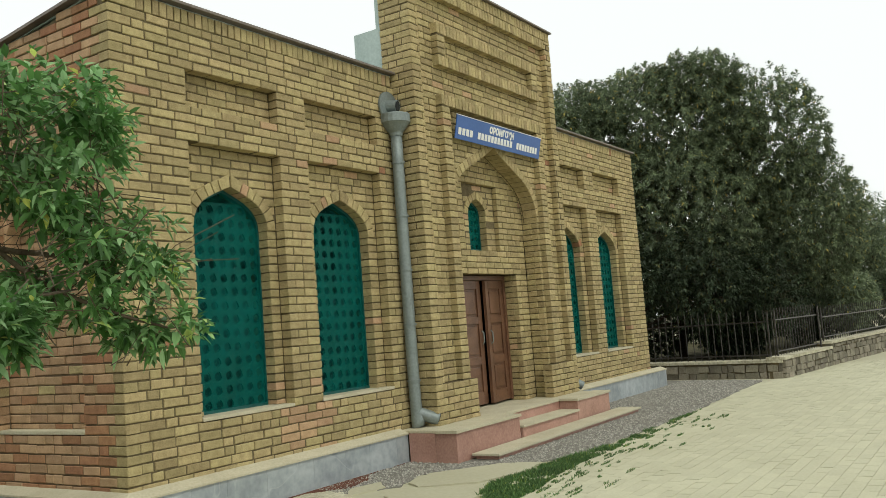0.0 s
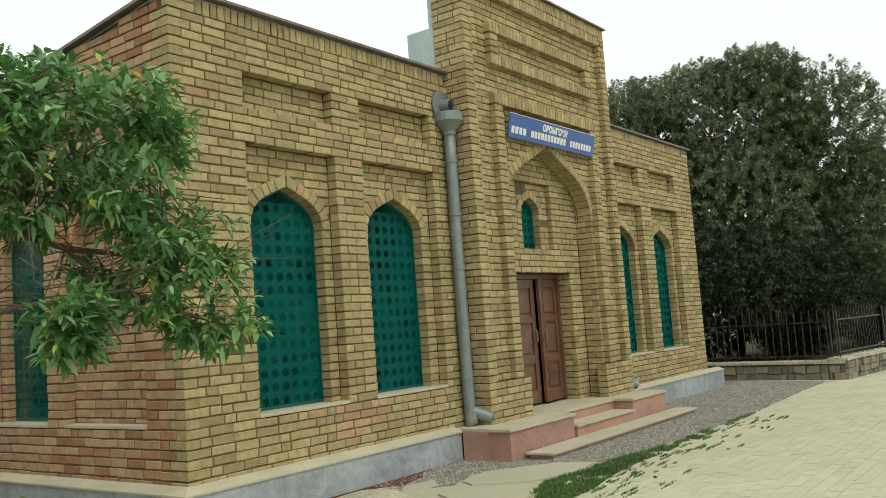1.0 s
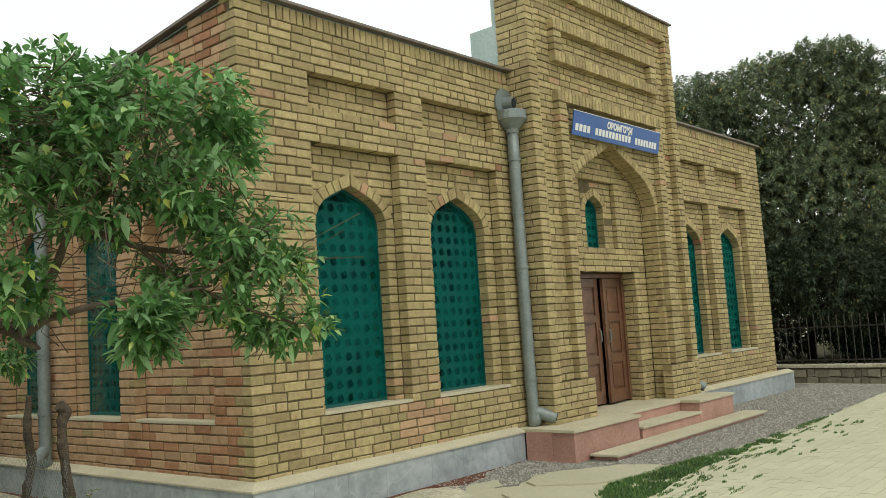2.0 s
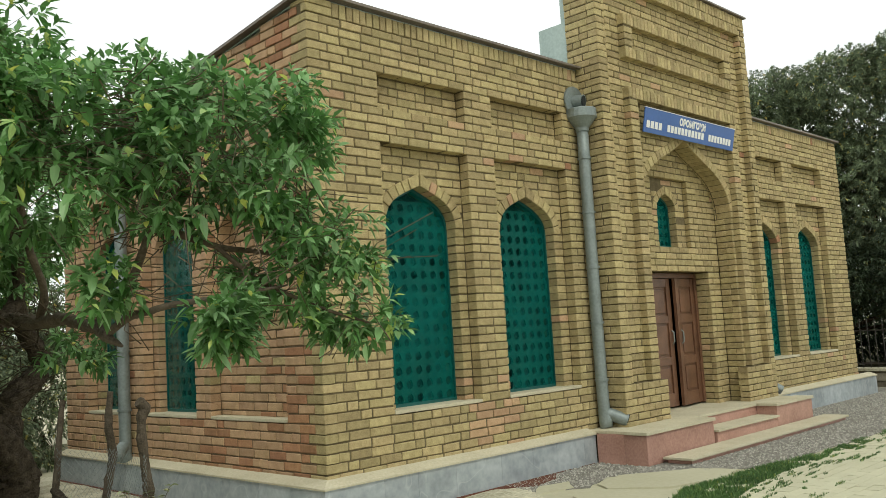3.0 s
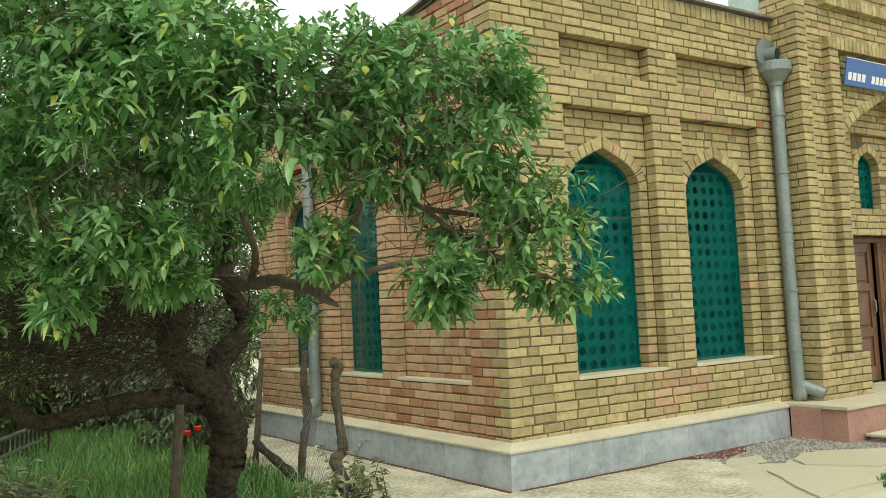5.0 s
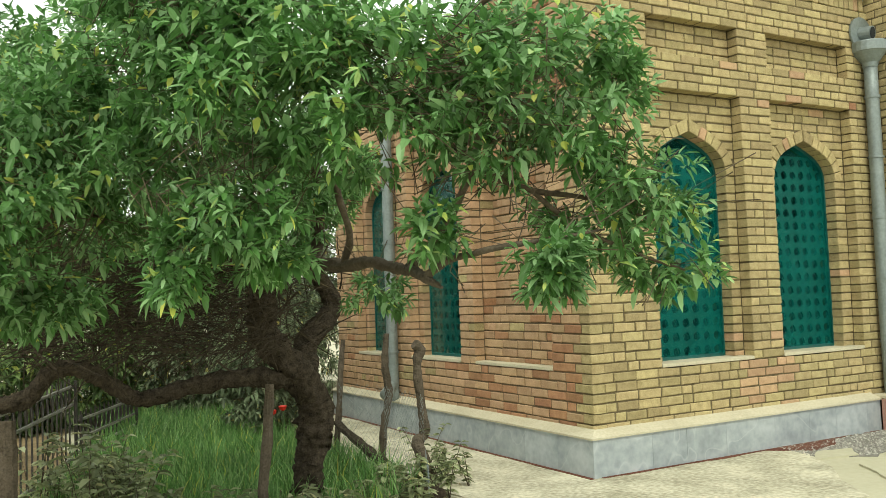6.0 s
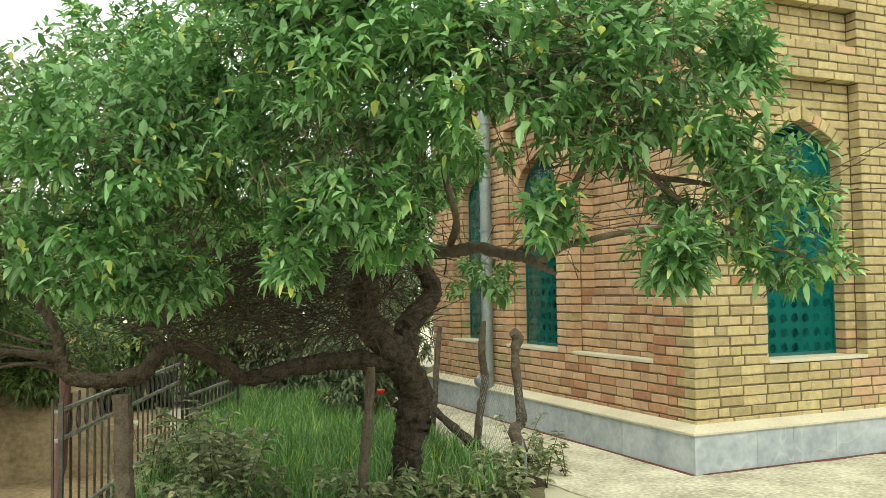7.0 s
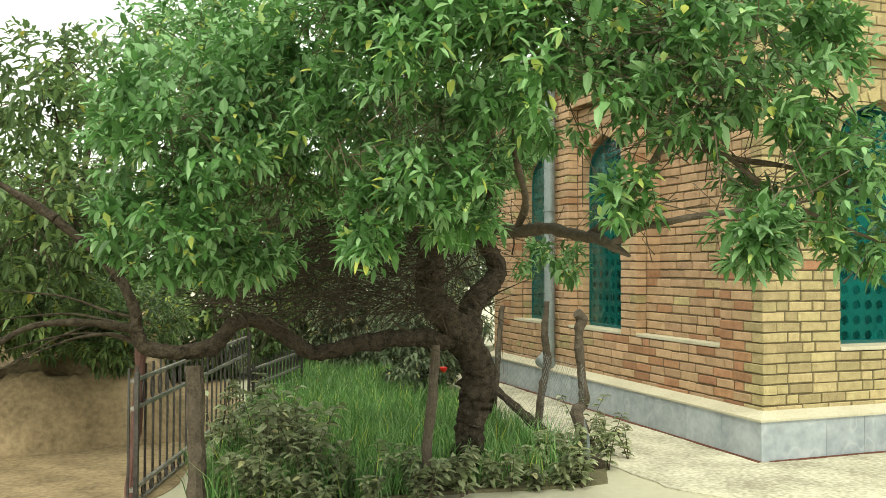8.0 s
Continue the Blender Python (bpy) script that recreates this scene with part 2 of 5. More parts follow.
def boxed(name, dims, material, parent, label="", bev=0.0):
    bm = bmesh.new()
    box(bm, *dims, bev)
    return part(name, bm, material, parent, label)


def tube(bm, pts, radii, sides=8, wob=0.0, ridge=0.0):
    """A tapered tube through the points."""
    rings = []
    pts = [Vector(p) for p in pts]
    a = None
    for i, p in enumerate(pts):
        d = (pts[min(i + 1, len(pts) - 1)] - pts[max(i - 1, 0)]).normalized()
        a = d.orthogonal() if a is None else a - d * a.dot(d)
        a = a.normalized() if a.length > 1e-3 else d.orthogonal().normalized()
        b = d.cross(a)
        ring = []
        for k in range(sides):
            t = 2 * math.pi * k / sides
            q = p + a * math.cos(t) * radii[i] + b * math.sin(t) * radii[i]
            r = radii[i] * (1 + wob * (1.3 * noise.noise(q * 9) + 0.9 * noise.noise(q * 31)))
            if ridge:
                r *= 1 + ridge * (abs(noise.noise(Vector((math.cos(t) * 3.2, math.sin(t) * 3.2, i * 0.22)))) * 2 - 0.5 + 0.7 * noise.noise(q * 55))
            ring.append(bm.verts.new(p + a * math.cos(t) * r + b * math.sin(t) * r))
        rings.append(ring)
    for r0, r1 in zip(rings, rings[1:]):
        for k in range(sides):
            bm.faces.new((r0[k], r0[(k + 1) % sides], r1[(k + 1) % sides], r1[k]))
    bm.faces.new(rings[0][::-1])
    bm.faces.new(rings[-1])


def smooth_path(pts, radii, steps=5, jit=0.0):
    """Catmull-Rom through the points, with small kinks."""
    P = [Vector(p) for p in pts]
    out, rad = [], []
    for i in range(len(P) - 1):
        p0, p1, p2, p3 = P[max(i - 1, 0)], P[i], P[i + 1], P[min(i + 2, len(P) - 1)]
        for s in range(steps):
            t = s / steps
            q = 0.5 * ((2 * p1) + (p2 - p0) * t + (2 * p0 - 5 * p1 + 4 * p2 - p3) * t * t + (3 * p1 - p0 - 3 * p2 + p3) * t ** 3)
            r = radii[i] * (1 - t) + radii[i + 1] * t
            j = jit * r
            out.append(q + Vector((random.uniform(-j, j), random.uniform(-j, j), random.uniform(-j, j))))
            rad.append(r)
    return out + [P[-1]], rad + [radii[-1]]


# ---- masonry ----
CH = 0.0757          # one course with its joint
JT = 0.0120          # joint
X, Y, Z = Vector((1, 0, 0)), Vector((0, 1, 0)), Vector((0, 0, 1))
BRICK_MATS = [BUFF, ROSE, RED]


class Masonry:
    """Bricks of one wall: the nearest ones as pieces, the rest joined."""

    def __init__(self):
        self.bricks = []

    def add(self, corners, n, depth, kind, key):
        self.bricks.append((corners, n, depth, kind, key))

    def rect(self, o, u, n, u0, u1, z0, z1, depth, kind, key=0.0):
        pr = n * random.uniform(-0.0025, 0.003)
        j = [random.uniform(-0.0036, 0.0036) for _ in range(6)]
        c = [o + u * (u0 + j[0]) + Z * (z0 + j[1]) + pr, o + u * (u1 + j[2]) + Z * (z0 + j[3]) + pr, o + u * (u1 + j[2]) + Z * (z1 + j[4]) + pr, o + u * (u0 + j[0]) + Z * (z1 + j[5]) + pr]
        self.add(c, n, depth, kind, key)

    @staticmethod
    def shell(c, n, depth, ch=0.0050):
        m = (c[0] + c[1] + c[2] + c[3]) / 4
        a, b = (c[1] - c[0]).normalized(), (c[3] - c[0]).normalized()
        s = ((1, 1), (-1, 1), (-1, -1), (1, -1))
        inner = [p + a * sx * ch + b * sy * ch for p, (sx, sy) in zip(c, s)]
        mid = [p - n * ch for p in c]
        back = [p - n * depth for p in c]
        vs = inner + mid + back
        fs = [(0, 1, 2, 3)] + [(4 + i, 4 + (i + 1) % 4, (i + 1) % 4, i) for i in range(4)] + [(8 + i, 8 + (i + 1) % 4, 4 + (i + 1) % 4, 4 + i) for i in range(4)]
        if (c[1] - c[0]).cross(c[3] - c[0]).dot(n) < 0:
            fs = [f[::-1] for f in fs]
        return vs, fs

    def build(self, parent, rest_name, label, count=300):
        """The bricks with the lowest keys become pieces, up to count; the rest one mesh."""
        order = sorted(range(len(self.bricks)), key=lambda i: self.bricks[i][4])
        single, rest = order[:count], order[count:]
        shared = {}
        for i in single:
            c, n, depth, kind, _ = self.bricks[i]
            m = (c[0] + c[1] + c[2] + c[3]) / 4
            w, h = (c[1] - c[0]).length, (c[3] - c[0]).length
            rel = [p - m for p in c]
            bent = abs((c[1] - c[0]).normalized().z) > 0.05 or abs((c[3] - c[0]).normalized().z) < 0.95
            key = i if bent else (round(w, 2), round(h, 2), kind, round(n.x, 2), round(n.y, 2), round((c[1] - c[0]).normalized().z, 2), round(depth, 2))
            if key not in shared:
                vs, fs = self.shell(rel, n, depth)
                me = bpy.data.meshes.new("brick")
                me.from_pydata(vs, [], fs)
                me.materials.append(BRICK_MATS[kind])
                me.update()
                shared[key] = me
            ob = new("brick", shared[key])
            ob.location = m
            ob.parent = parent
        if rest:
            verts, faces, idx = [], [], []
            for i in rest:
                c, n, depth, kind, _ = self.bricks[i]
                vs, fs = self.shell(c, n, depth)
                k = len(verts)
                verts += vs
                faces += [tuple(q + k for q in f) for f in fs]
                idx += [kind] * len(fs)
            ob = link(rest_name, verts, faces, None, parent, label, BRICK_MATS, idx)
            ob["kind"] = "stuff"


def arch_points(w, h, tan, n=12):
    """Half of a keel arch, from the springing (w, 0) to the apex (0, h)."""
    P = [(w, 0), (w, 0.62 * h), (0.5 * w, h - 0.5 * w * tan), (0, h)]
    out = []
    for i in range(n + 1):
        t = i / n
        a, b, c, d = (1 - t) ** 3, 3 * t * (1 - t) ** 2, 3 * t * t * (1 - t), t ** 3
        out.append((a * P[0][0] + b * P[1][0] + c * P[2][0] + d * P[3][0], a * P[0][1] + b * P[1][1] + c * P[2][1] + d * P[3][1]))
    return out


class Hole:
    """A rectangular or arched opening, in wall coordinates. grow: widened on all sides."""

    def __init__(self, mid, half, z0, z1, rise=0.0, tan=0.42):
        self.mid, self.half, self.z0, self.z1, self.rise, self.tan = mid, half, z0, z1, rise, tan

    def grown(self, g, down=None):
        return Hole(self.mid, self.half + g, self.z0 - (g if down is None else down), self.z1 + g, self.rise + g * 0.15 if self.rise else 0, self.tan)

    def breaks(self):
        if not self.rise:
            return [self.mid - self.half, self.mid + self.half]
        pts = [p[0] for p in arch_points(self.half, self.rise, self.tan)]
        return sorted([self.mid - p for p in pts] + [self.mid + p for p in pts])

    def top(self, u):
        if not self.rise:
            return self.z1
        d = min(abs(u - self.mid), self.half)
        pts = arch_points(self.half, self.rise, self.tan)
        for (a, za), (b, zb) in zip(pts, pts[1:]):
            if b <= d <= a + 1e-9:
                f = 0 if a == b else (a - d) / (a - b)
                return self.z1 - self.rise + za + (zb - za) * f
        return self.z1

    def span(self, z):
        """Half width of the opening at height z, or None."""
        if z <= self.z0 or z >= self.z1:
            return None
        if not self.rise or z <= self.z1 - self.rise:
            return self.half
        pts = arch_points(self.half, self.rise, self.tan)
        zz = z - (self.z1 - self.rise)
        for (a, za), (b, zb) in zip(pts, pts[1:]):
            if za <= zz <= zb:
                f = 0 if za == zb else (zz - za) / (zb - za)
                return a + (b - a) * f
        return None


def slab(bm, o, u, n, u0, u1, z0, z1, depth0, depth1, holes):
    """Solid wall layer between two depths, with holes through it."""
    br = sorted({u0, u1, *[b for h in holes for b in h.breaks() if u0 < b < u1]})
    for a, b in zip(br, br[1:]):
        if b - a < 1e-5:
            continue
        mid = (a + b) / 2
        hs = sorted([h for h in holes if h.mid - h.half < mid < h.mid + h.half], key=lambda h: h.z0)
        low = (z0, z0)
        segs = []
        for h in hs:
            segs.append((low, (h.z0, h.z0)))
            low = (h.top(a + 1e-6), h.top(b - 1e-6))
        segs.append((low, (z1, z1)))
        for (la, lb), (ha, hb) in segs:
            if ha - la < 1e-4 and hb - lb < 1e-4:
                continue
            vs = []
            for d in (depth0, depth1):
                for uu, zz in ((a, la), (b, lb), (b, hb), (a, ha)):
                    vs.append(bm.verts.new(o + u * uu + Z * zz - n * d))
            for q in ((0, 1, 2, 3), (7, 6, 5, 4), (0, 4, 5, 1), (1, 5, 6, 2), (2, 6, 7, 3), (3, 7, 4, 0)):
                bm.faces.new([vs[i] for i in q])


def lay(ms, o, u, n, u0, u1, z0, z1, holes, depth, pick, key, quoin0=None, quoin1=None, length=0.225, phase=0.0):
    """Courses of bricks on a face, cut round the holes. quoin0/1: 0 or 1, on which courses the end brick starts at the corner."""
    k = round(z0 / CH)
    while k * CH < z1 - 0.02:
        za, zb = max(k * CH + JT / 2, z0), min((k + 1) * CH - JT / 2, z1)
        a0 = u0 + (0.128 if quoin0 is not None and (k + quoin0) % 2 else 0)
        a1 = u1 - (0.128 if quoin1 is not None and (k + quoin1) % 2 else 0)
        gaps = []
        for h in holes:
            s = [h.span(z) for z in (za + 0.004, zb - 0.004, (za + zb) / 2)]
            if any(s):
                # under an arch ring the bricks run in behind the wedges
                w_ = min(x or 0.0 for x in s) if h.rise and za > h.z1 - h.rise else max(x or 0.0 for x in s)
                if w_ > 0.01:
                    gaps.append((h.mid - w_, h.mid + w_))
        runs, cur = [], a0
        for ga, gb in sorted(gaps):
            if ga > cur:
                runs.append((cur, min(ga, a1)))
            cur = max(cur, gb)
        if cur < a1:
            runs.append((cur, a1))
        for ra, rb in runs:
            if rb - ra < 0.02:
                continue
            pos = ra
            first = True
            half = (k % 2) * 0.5 + phase
            while pos < rb - 0.012:
                L = length * random.uniform(0.92, 1.08)
                if first and abs(ra - a0) > 1e-6 or (first and quoin0 is None):
                    L = length * (0.5 if half % 1 >= 0.5 else 1.0)
                elif random.random() < 0.2:
                    L = length * 0.5
                end = min(pos + L, rb)
                if rb - end < 0.07:
                    end = rb
                first = False
                if end - pos > 0.015:
                    ms.rect(o, u, n, pos, end - (JT if end < rb - 1e-6 else 0.0), za, zb, depth, pick((pos + end) / 2, (za + zb) / 2), key((pos + end) / 2, (za + zb) / 2))
                pos = end
        k += 1


def ring(ms, o, u, n, h, thick, depth, pick, key, proud=0.008):
    """Wedge bricks round the arched top of a hole."""
    pts = arch_points(h.half, h.rise, h.tan, 40)
    for side in (1, -1):
        acc, cut = 0.0, [0]
        for i in range(1, len(pts)):
            acc += math.dist(pts[i], pts[i - 1])
            if acc > 0.072:
                cut.append(i)
                acc = 0
        if len(pts) - 1 - cut[-1] > 3:
            cut.append(len(pts) - 1)
        else:
            cut[-1] = len(pts) - 1
        def out(i):
            a, b = pts[max(i - 1, 0)], pts[min(i + 1, len(pts) - 1)]
            t = Vector((b[0] - a[0], b[1] - a[1])).normalized()
            nn = Vector((t.y, -t.x))
            return (pts[i][0] + nn.x * thick, pts[i][1] + nn.y * thick)
        for a, b in zip(cut, cut[1:]):
            q = [pts[a], pts[b], out(b), out(a)]
            if b == len(pts) - 1:
                q[2] = (0.0 + 0.004, pts[b][1] + thick * 1.08)
            c = []
            m = (sum(p[0] for p in q) / 4, sum(p[1] for p in q) / 4)
            for p in q:
                px, pz = m[0] + (p[0] - m[0]) * 0.90, m[1] + (p[1] - m[1]) * 0.90
                c.append(o + u * (h.mid + side * px) + Z * (h.z1 - h.rise + pz) + n * proud)
            mu, mz = h.mid + side * m[0], h.z1 - h.rise + m[1]
            ms.add(c, n, depth, pick(mu, mz), key(mu, mz))


# ---- building ----
RD = 0.11            # depth of the shallow recesses
building = thing("building", "single-storey yellow brick mausoleum with tall portal and teal arched windows", "building")
LEN, DEEP, TOP = 10.72, 4.9, 48 * CH
MIDX = 5.36
SILL = 0.41


def buff_pick(u, z):
    r = random.random()
    if 1.55 < u < 2.25 and z < 0.6:
        return 1 if r < 0.5 else 0
    return 0 if r < 0.985 else (1 if r < 0.9985 else 2)


def side_pick(u, z):
    r = random.random()
    if u < 0.14:
        return 0
    if (z < 0.36 and u < 2.2) or (u < 0.62 and z < 0.95) or (u < 0.7 and z > 2.6):
        return 2 if r < 0.48 else 1
    return 1 if r < 0.90 else (2 if r < 0.94 else 0)


FRONT = (Vector((0, 0, 0)), X, -Y)
SIDE = (Vector((0, 0, 0)), Y, -X)

# front wing bays: middle, half recess, half window
BAYS = [(1.245, 0.53, 0.42), (2.71, 0.56, 0.42), (LEN - 2.71, 0.56, 0.42), (LEN - 1.26, 0.53, 0.42)]
recess = [Hole(m, r, SILL - 0.03, 35 * CH) for m, r, w in BAYS]
panels = [Hole(m, r, 39 * CH, 43 * CH) for m, r, w in BAYS]
arches = [Hole(m, w, SILL, 26 * CH + 0.36, 0.36) for m, r, w in BAYS]
PORT0, PORT1 = 3.61, 7.12
portal_gap = Hole((PORT0 + PORT1) / 2, (PORT1 - PORT0) / 2 - 0.03, -0.1, 6)

bm = bmesh.new()
rec_back = [h.grown(0.008) for h in recess + panels]
slab(bm, *FRONT, 0.008, PORT0 + 0.03, -0.06, TOP, 0.009, RD + 0.008, rec_back)
slab(bm, *FRONT, 0.07, PORT0 + 0.03, -0.02, TOP + 0.12, RD + 0.008, 0.36, [h.grown(0.008) for h in arches])
bmesh.ops.remove_doubles(bm, verts=bm.verts, dist=0.0004)
front_wall = part("front_wall", bm, MORTAR, building, "yellow brick wall with recessed panels and arched windows")

bm = bmesh.new()
slab(bm, *FRONT, PORT1 - 0.03, LEN - 0.008, -0.06, TOP, 0.009, RD + 0.008, rec_back)
slab(bm, *FRONT, PORT1 - 0.03, LEN - 0.07, -0.02, TOP + 0.12, RD + 0.008, 0.36, [h.grown(0.008) for h in arches])
bmesh.ops.remove_doubles(bm, verts=bm.verts, dist=0.0004)
part("front_wall", bm, MORTAR, building, "yellow brick wall with recessed panels and arched windows")

key_f = lambda u, z: u
ms = Masonry()
lay(ms, *FRONT, 0, LEN, -0.05, TOP, recess + panels + [portal_gap], 0.105, buff_pick, key_f, quoin0=0)
# quoins reach round the corner
deep = []
for c, n, d, kind, key in ms.bricks:
    d2 = 0.12 if (min(p.x for p in c) < 0.02 or max(p.x for p in c) > LEN - 0.02) else d
    deep.append((c, n, d2, kind, key))
ms.bricks = deep
# soldier row under the roof trim
for i in range(int((LEN - 0.3) / 0.0735)):
    ua = 0.27 + i * 0.0735
    if PORT0 - 0.04 < ua < PORT1:
        continue
    if ua > LEN - 0.33:
        break
    ms.rect(*FRONT, ua, ua + 0.0645, TOP + 0.004, TOP + 0.125, 0.062, buff_pick(ua, 3), ua)
for ua in (0.0, LEN - 0.265):
    lay(ms, *FRONT, ua, ua + 0.262, TOP, TOP + 0.13, [], 0.062, buff_pick, key_f)
back_o = Vector((0, RD, 0))
for (m, r, w), a in zip(BAYS, arches):
    side_hole = Hole(a.mid, a.half, a.z0 - 0.1, a.z1 - a.rise)
    lay(ms, back_o, X, -Y, m - r, m + r, SILL + 0.0, 35 * CH, [Hole(a.mid, a.half + 0.118, a.z1 - a.rise, a.z1 + 0.13, a.rise + 0.13, a.tan), side_hole], 0.13, buff_pick, key_f)
    lay(ms, back_o, X, -Y, m - r, m + r, 39 * CH, 43 * CH, [], 0.03, buff_pick, key_f, phase=0.5)
    ring(ms, back_o, X, -Y, a, 0.112, 0.13, buff_pick, key_f)
ms.build(front_wall, "bricks", "yellow bricks with dark joints")

# sills: rough mortar beds on the ledge
for m, r, w in BAYS:
    bm = bmesh.new()
    box(bm, m - r + 0.004, m + r - 0.004, -0.004, 0.26, SILL - 0.03, SILL, 0.006)
    part("sill", bm, SCREED, building, "rough cream mortar window sill")

# side wall
S_BAYS = [(1.08, 0.59, 0.562, "blind"), (2.44, 0.51, 0.41, "open"), (3.86, 0.44, 0.36, "open")]
s_rec = [Hole(m, r, SILL - 0.03, 35 * CH) for m, r, w, k in S_BAYS]
s_pan = []
SLOPE = 0.105


def side_top(u):
    """The side wall falls towards the rear."""
    return TOP + 0.10 - SLOPE * u


s_arch = [Hole(m, w, SILL if k == "open" else 0.92, 26 * CH + 0.36, 0.36) for m, r, w, k in S_BAYS]
bm = bmesh.new()
slab(bm, *SIDE, 0.068, DEEP, -0.06, 3.2, 0.009, RD + 0.008, [h.grown(0.008) for h in s_rec + s_pan])
slab(bm, *SIDE, 0.37, DEEP, -0.02, 3.2, RD + 0.008, 0.36, [h.grown(0.008) for h in s_arch[1:]] + [Hole(s_arch[0].mid, 0.572, 0.91, 26 * CH + 0.368, 0.365)])
bmesh.ops.remove_doubles(bm, verts=bm.verts, dist=0.0004)
side_wall = part("side_wall", bm, MORTARPALE, building, "mixed red and yellow brick side wall")
key_s = lambda u, z: u
ms = Masonry()
lay(ms, *SIDE, 0, DEEP, -0.05, TOP + 0.12, s_rec + s_pan, 0.105, side_pick, key_s, quoin0=1)
ms.bricks = [(c, n, 0.12 if min(p.y for p in c) < 0.02 else d, kind, key) for c, n, d, kind, key in ms.bricks]
so = Vector((RD, 0, 0))
for (m, r, w, k), a in zip(S_BAYS, s_arch):
    lay(ms, so, Y, -X, m - r, m + r, SILL, 35 * CH, [Hole(a.mid, a.half + 0.118, a.z1 - a.rise, a.z1 + 0.13, a.rise + 0.13, a.tan), Hole(a.mid, a.half, a.z0, a.z1 - a.rise)], 0.13, side_pick, key_s)
    ring(ms, so, Y, -X, a, 0.112, 0.13, side_pick, key_s)
    if k == "blind":
        lay(ms, so + X * 0.13, Y, -X, m - w - 0.02, m + w + 0.02, 0.9, 2.3, [], 0.03, side_pick, key_s)
ms.bricks = [b for b in ms.bricks if max(p.z for p in b[0]) < side_top(min(p.y for p in b[0])) + 0.03]
ms.build(side_wall, "bricks", "red and buff bricks with dark joints")
for m, r, w, k in S_BAYS:
    boxed("sill", (-0.004, 0.26, m - r + 0.004, m + r - 0.004, SILL - 0.03, SILL), SCREED, building, "rough cream mortar window sill", 0.006)

# rear and far walls close the house
boxed("blind_core", (0.252, 0.358, 0.45, 1.70, 0.8, 2.4), MORTAR, building, "mortar behind the bricked-up arch")
link("wall_head", [(0.012, 0.07, 3.2), (0.36, 0.07, 3.2), (0.36, DEEP, 3.2), (0.012, DEEP, 3.2), (0.012, 0.07, side_top(0.07)), (0.36, 0.07, side_top(0.07)), (0.36, DEEP, side_top(DEEP)), (0.012, DEEP, side_top(DEEP))], [(0, 3, 2, 1), (4, 5, 6, 7), (0, 1, 5, 4), (1, 2, 6, 5), (2, 3, 7, 6), (3, 0, 4, 7)], MORTAR, building, "sloping top of the side wall")
boxed("rear_wall", (0.07, LEN - 0.07, DEEP - 0.3, DEEP, -0.02, side_top(DEEP)), ROSE, building, "plain rear brick wall")
boxed("far_side_wall", (LEN - 0.36, LEN - 0.009, 0.37, DEEP - 0.31, -0.02, side_top(DEEP)), BUFF, building, "plain far brick wall")
# added black screens and floor, coloured to stand in for an unlit interior
boxed("inner_screen", (0.5, LEN - 0.5, 0.9, 0.95, 0.0, TOP), SHADE_BLACK, building, "added black screen standing in for the unlit room")
boxed("inner_screen", (0.9, 0.95, 0.96, DEEP - 0.4, 0.0, TOP), SHADE_BLACK, building, "added black screen standing in for the unlit room")
boxed("interior_floor", (0.4, LEN - 0.4, 0.4, DEEP - 0.4, -0.04, 0.0), SHADE_BLACK, building, "added black floor, the room's shade put into its colour")

# portal
PF, PP = -0.29, -0.205       # front of the frame strips, panel plane
PTOP = 5.02
NB = 0.02                    # back of the niche
NW = 1.03                    # half width of the niche
DW, DH = 0.74, 21 * CH          # half width and height of the doorway
SPR = 30 * CH
niche = Hole(MIDX + 0.03, NW, -0.2, SPR + 0.88, 0.88, 0.62)
doorway = Hole(MIDX + 0.03, DW, -0.2, DH)
pwin = Hole(MIDX - 0.01, 0.21, 1.90, 31 * CH + 0.2, 0.2, 0.45)
pwin_rec = Hole(MIDX - 0.01, 0.42, 25 * CH, 36 * CH)
CX = MIDX + 0.03
PO = Vector((0, PP, 0))
bm = bmesh.new()
slab(bm, PO, X, -Y, PORT0 + 0.075, PORT1 - 0.075, -0.06, PTOP - 0.05, 0.009, NB - PP - 0.004, [niche.grown(0.008)])
slab(bm, Vector((0, NB, 0)), X, -Y, PORT0 + 0.075, PORT1 - 0.075, -0.06, 3.6, 0.009, 0.062, [doorway.grown(0.008), pwin_rec.grown(0.008)])
slab(bm, Vector((0, NB, 0)), X, -Y, PORT0 + 0.075, PORT1 - 0.075, -0.06, 3.6, 0.066, 0.30, [doorway.grown(0.008), pwin.grown(0.008)])
bmesh.ops.remove_doubles(bm, verts=bm.verts, dist=0.0004)
portal = part("portal", bm, MORTAR, building, "tall projecting brick portal with pointed niche")
key_p = lambda u, z: z + abs(u - CX) * 0.3
ms = Masonry()
# panel plane
lay(ms, PO, X, -Y, PORT0 + 0.066, PORT1 - 0.066, -0.05, PTOP - 0.2, [Hole(niche.mid, niche.half + 0.12, SPR, SPR + 1.01, 1.01, 0.62), Hole(niche.mid, niche.half, -0.3, SPR)], 0.09, buff_pick, key_p)
ring(ms, PO, X, -Y, niche, 0.115, 0.20, buff_pick, key_p)
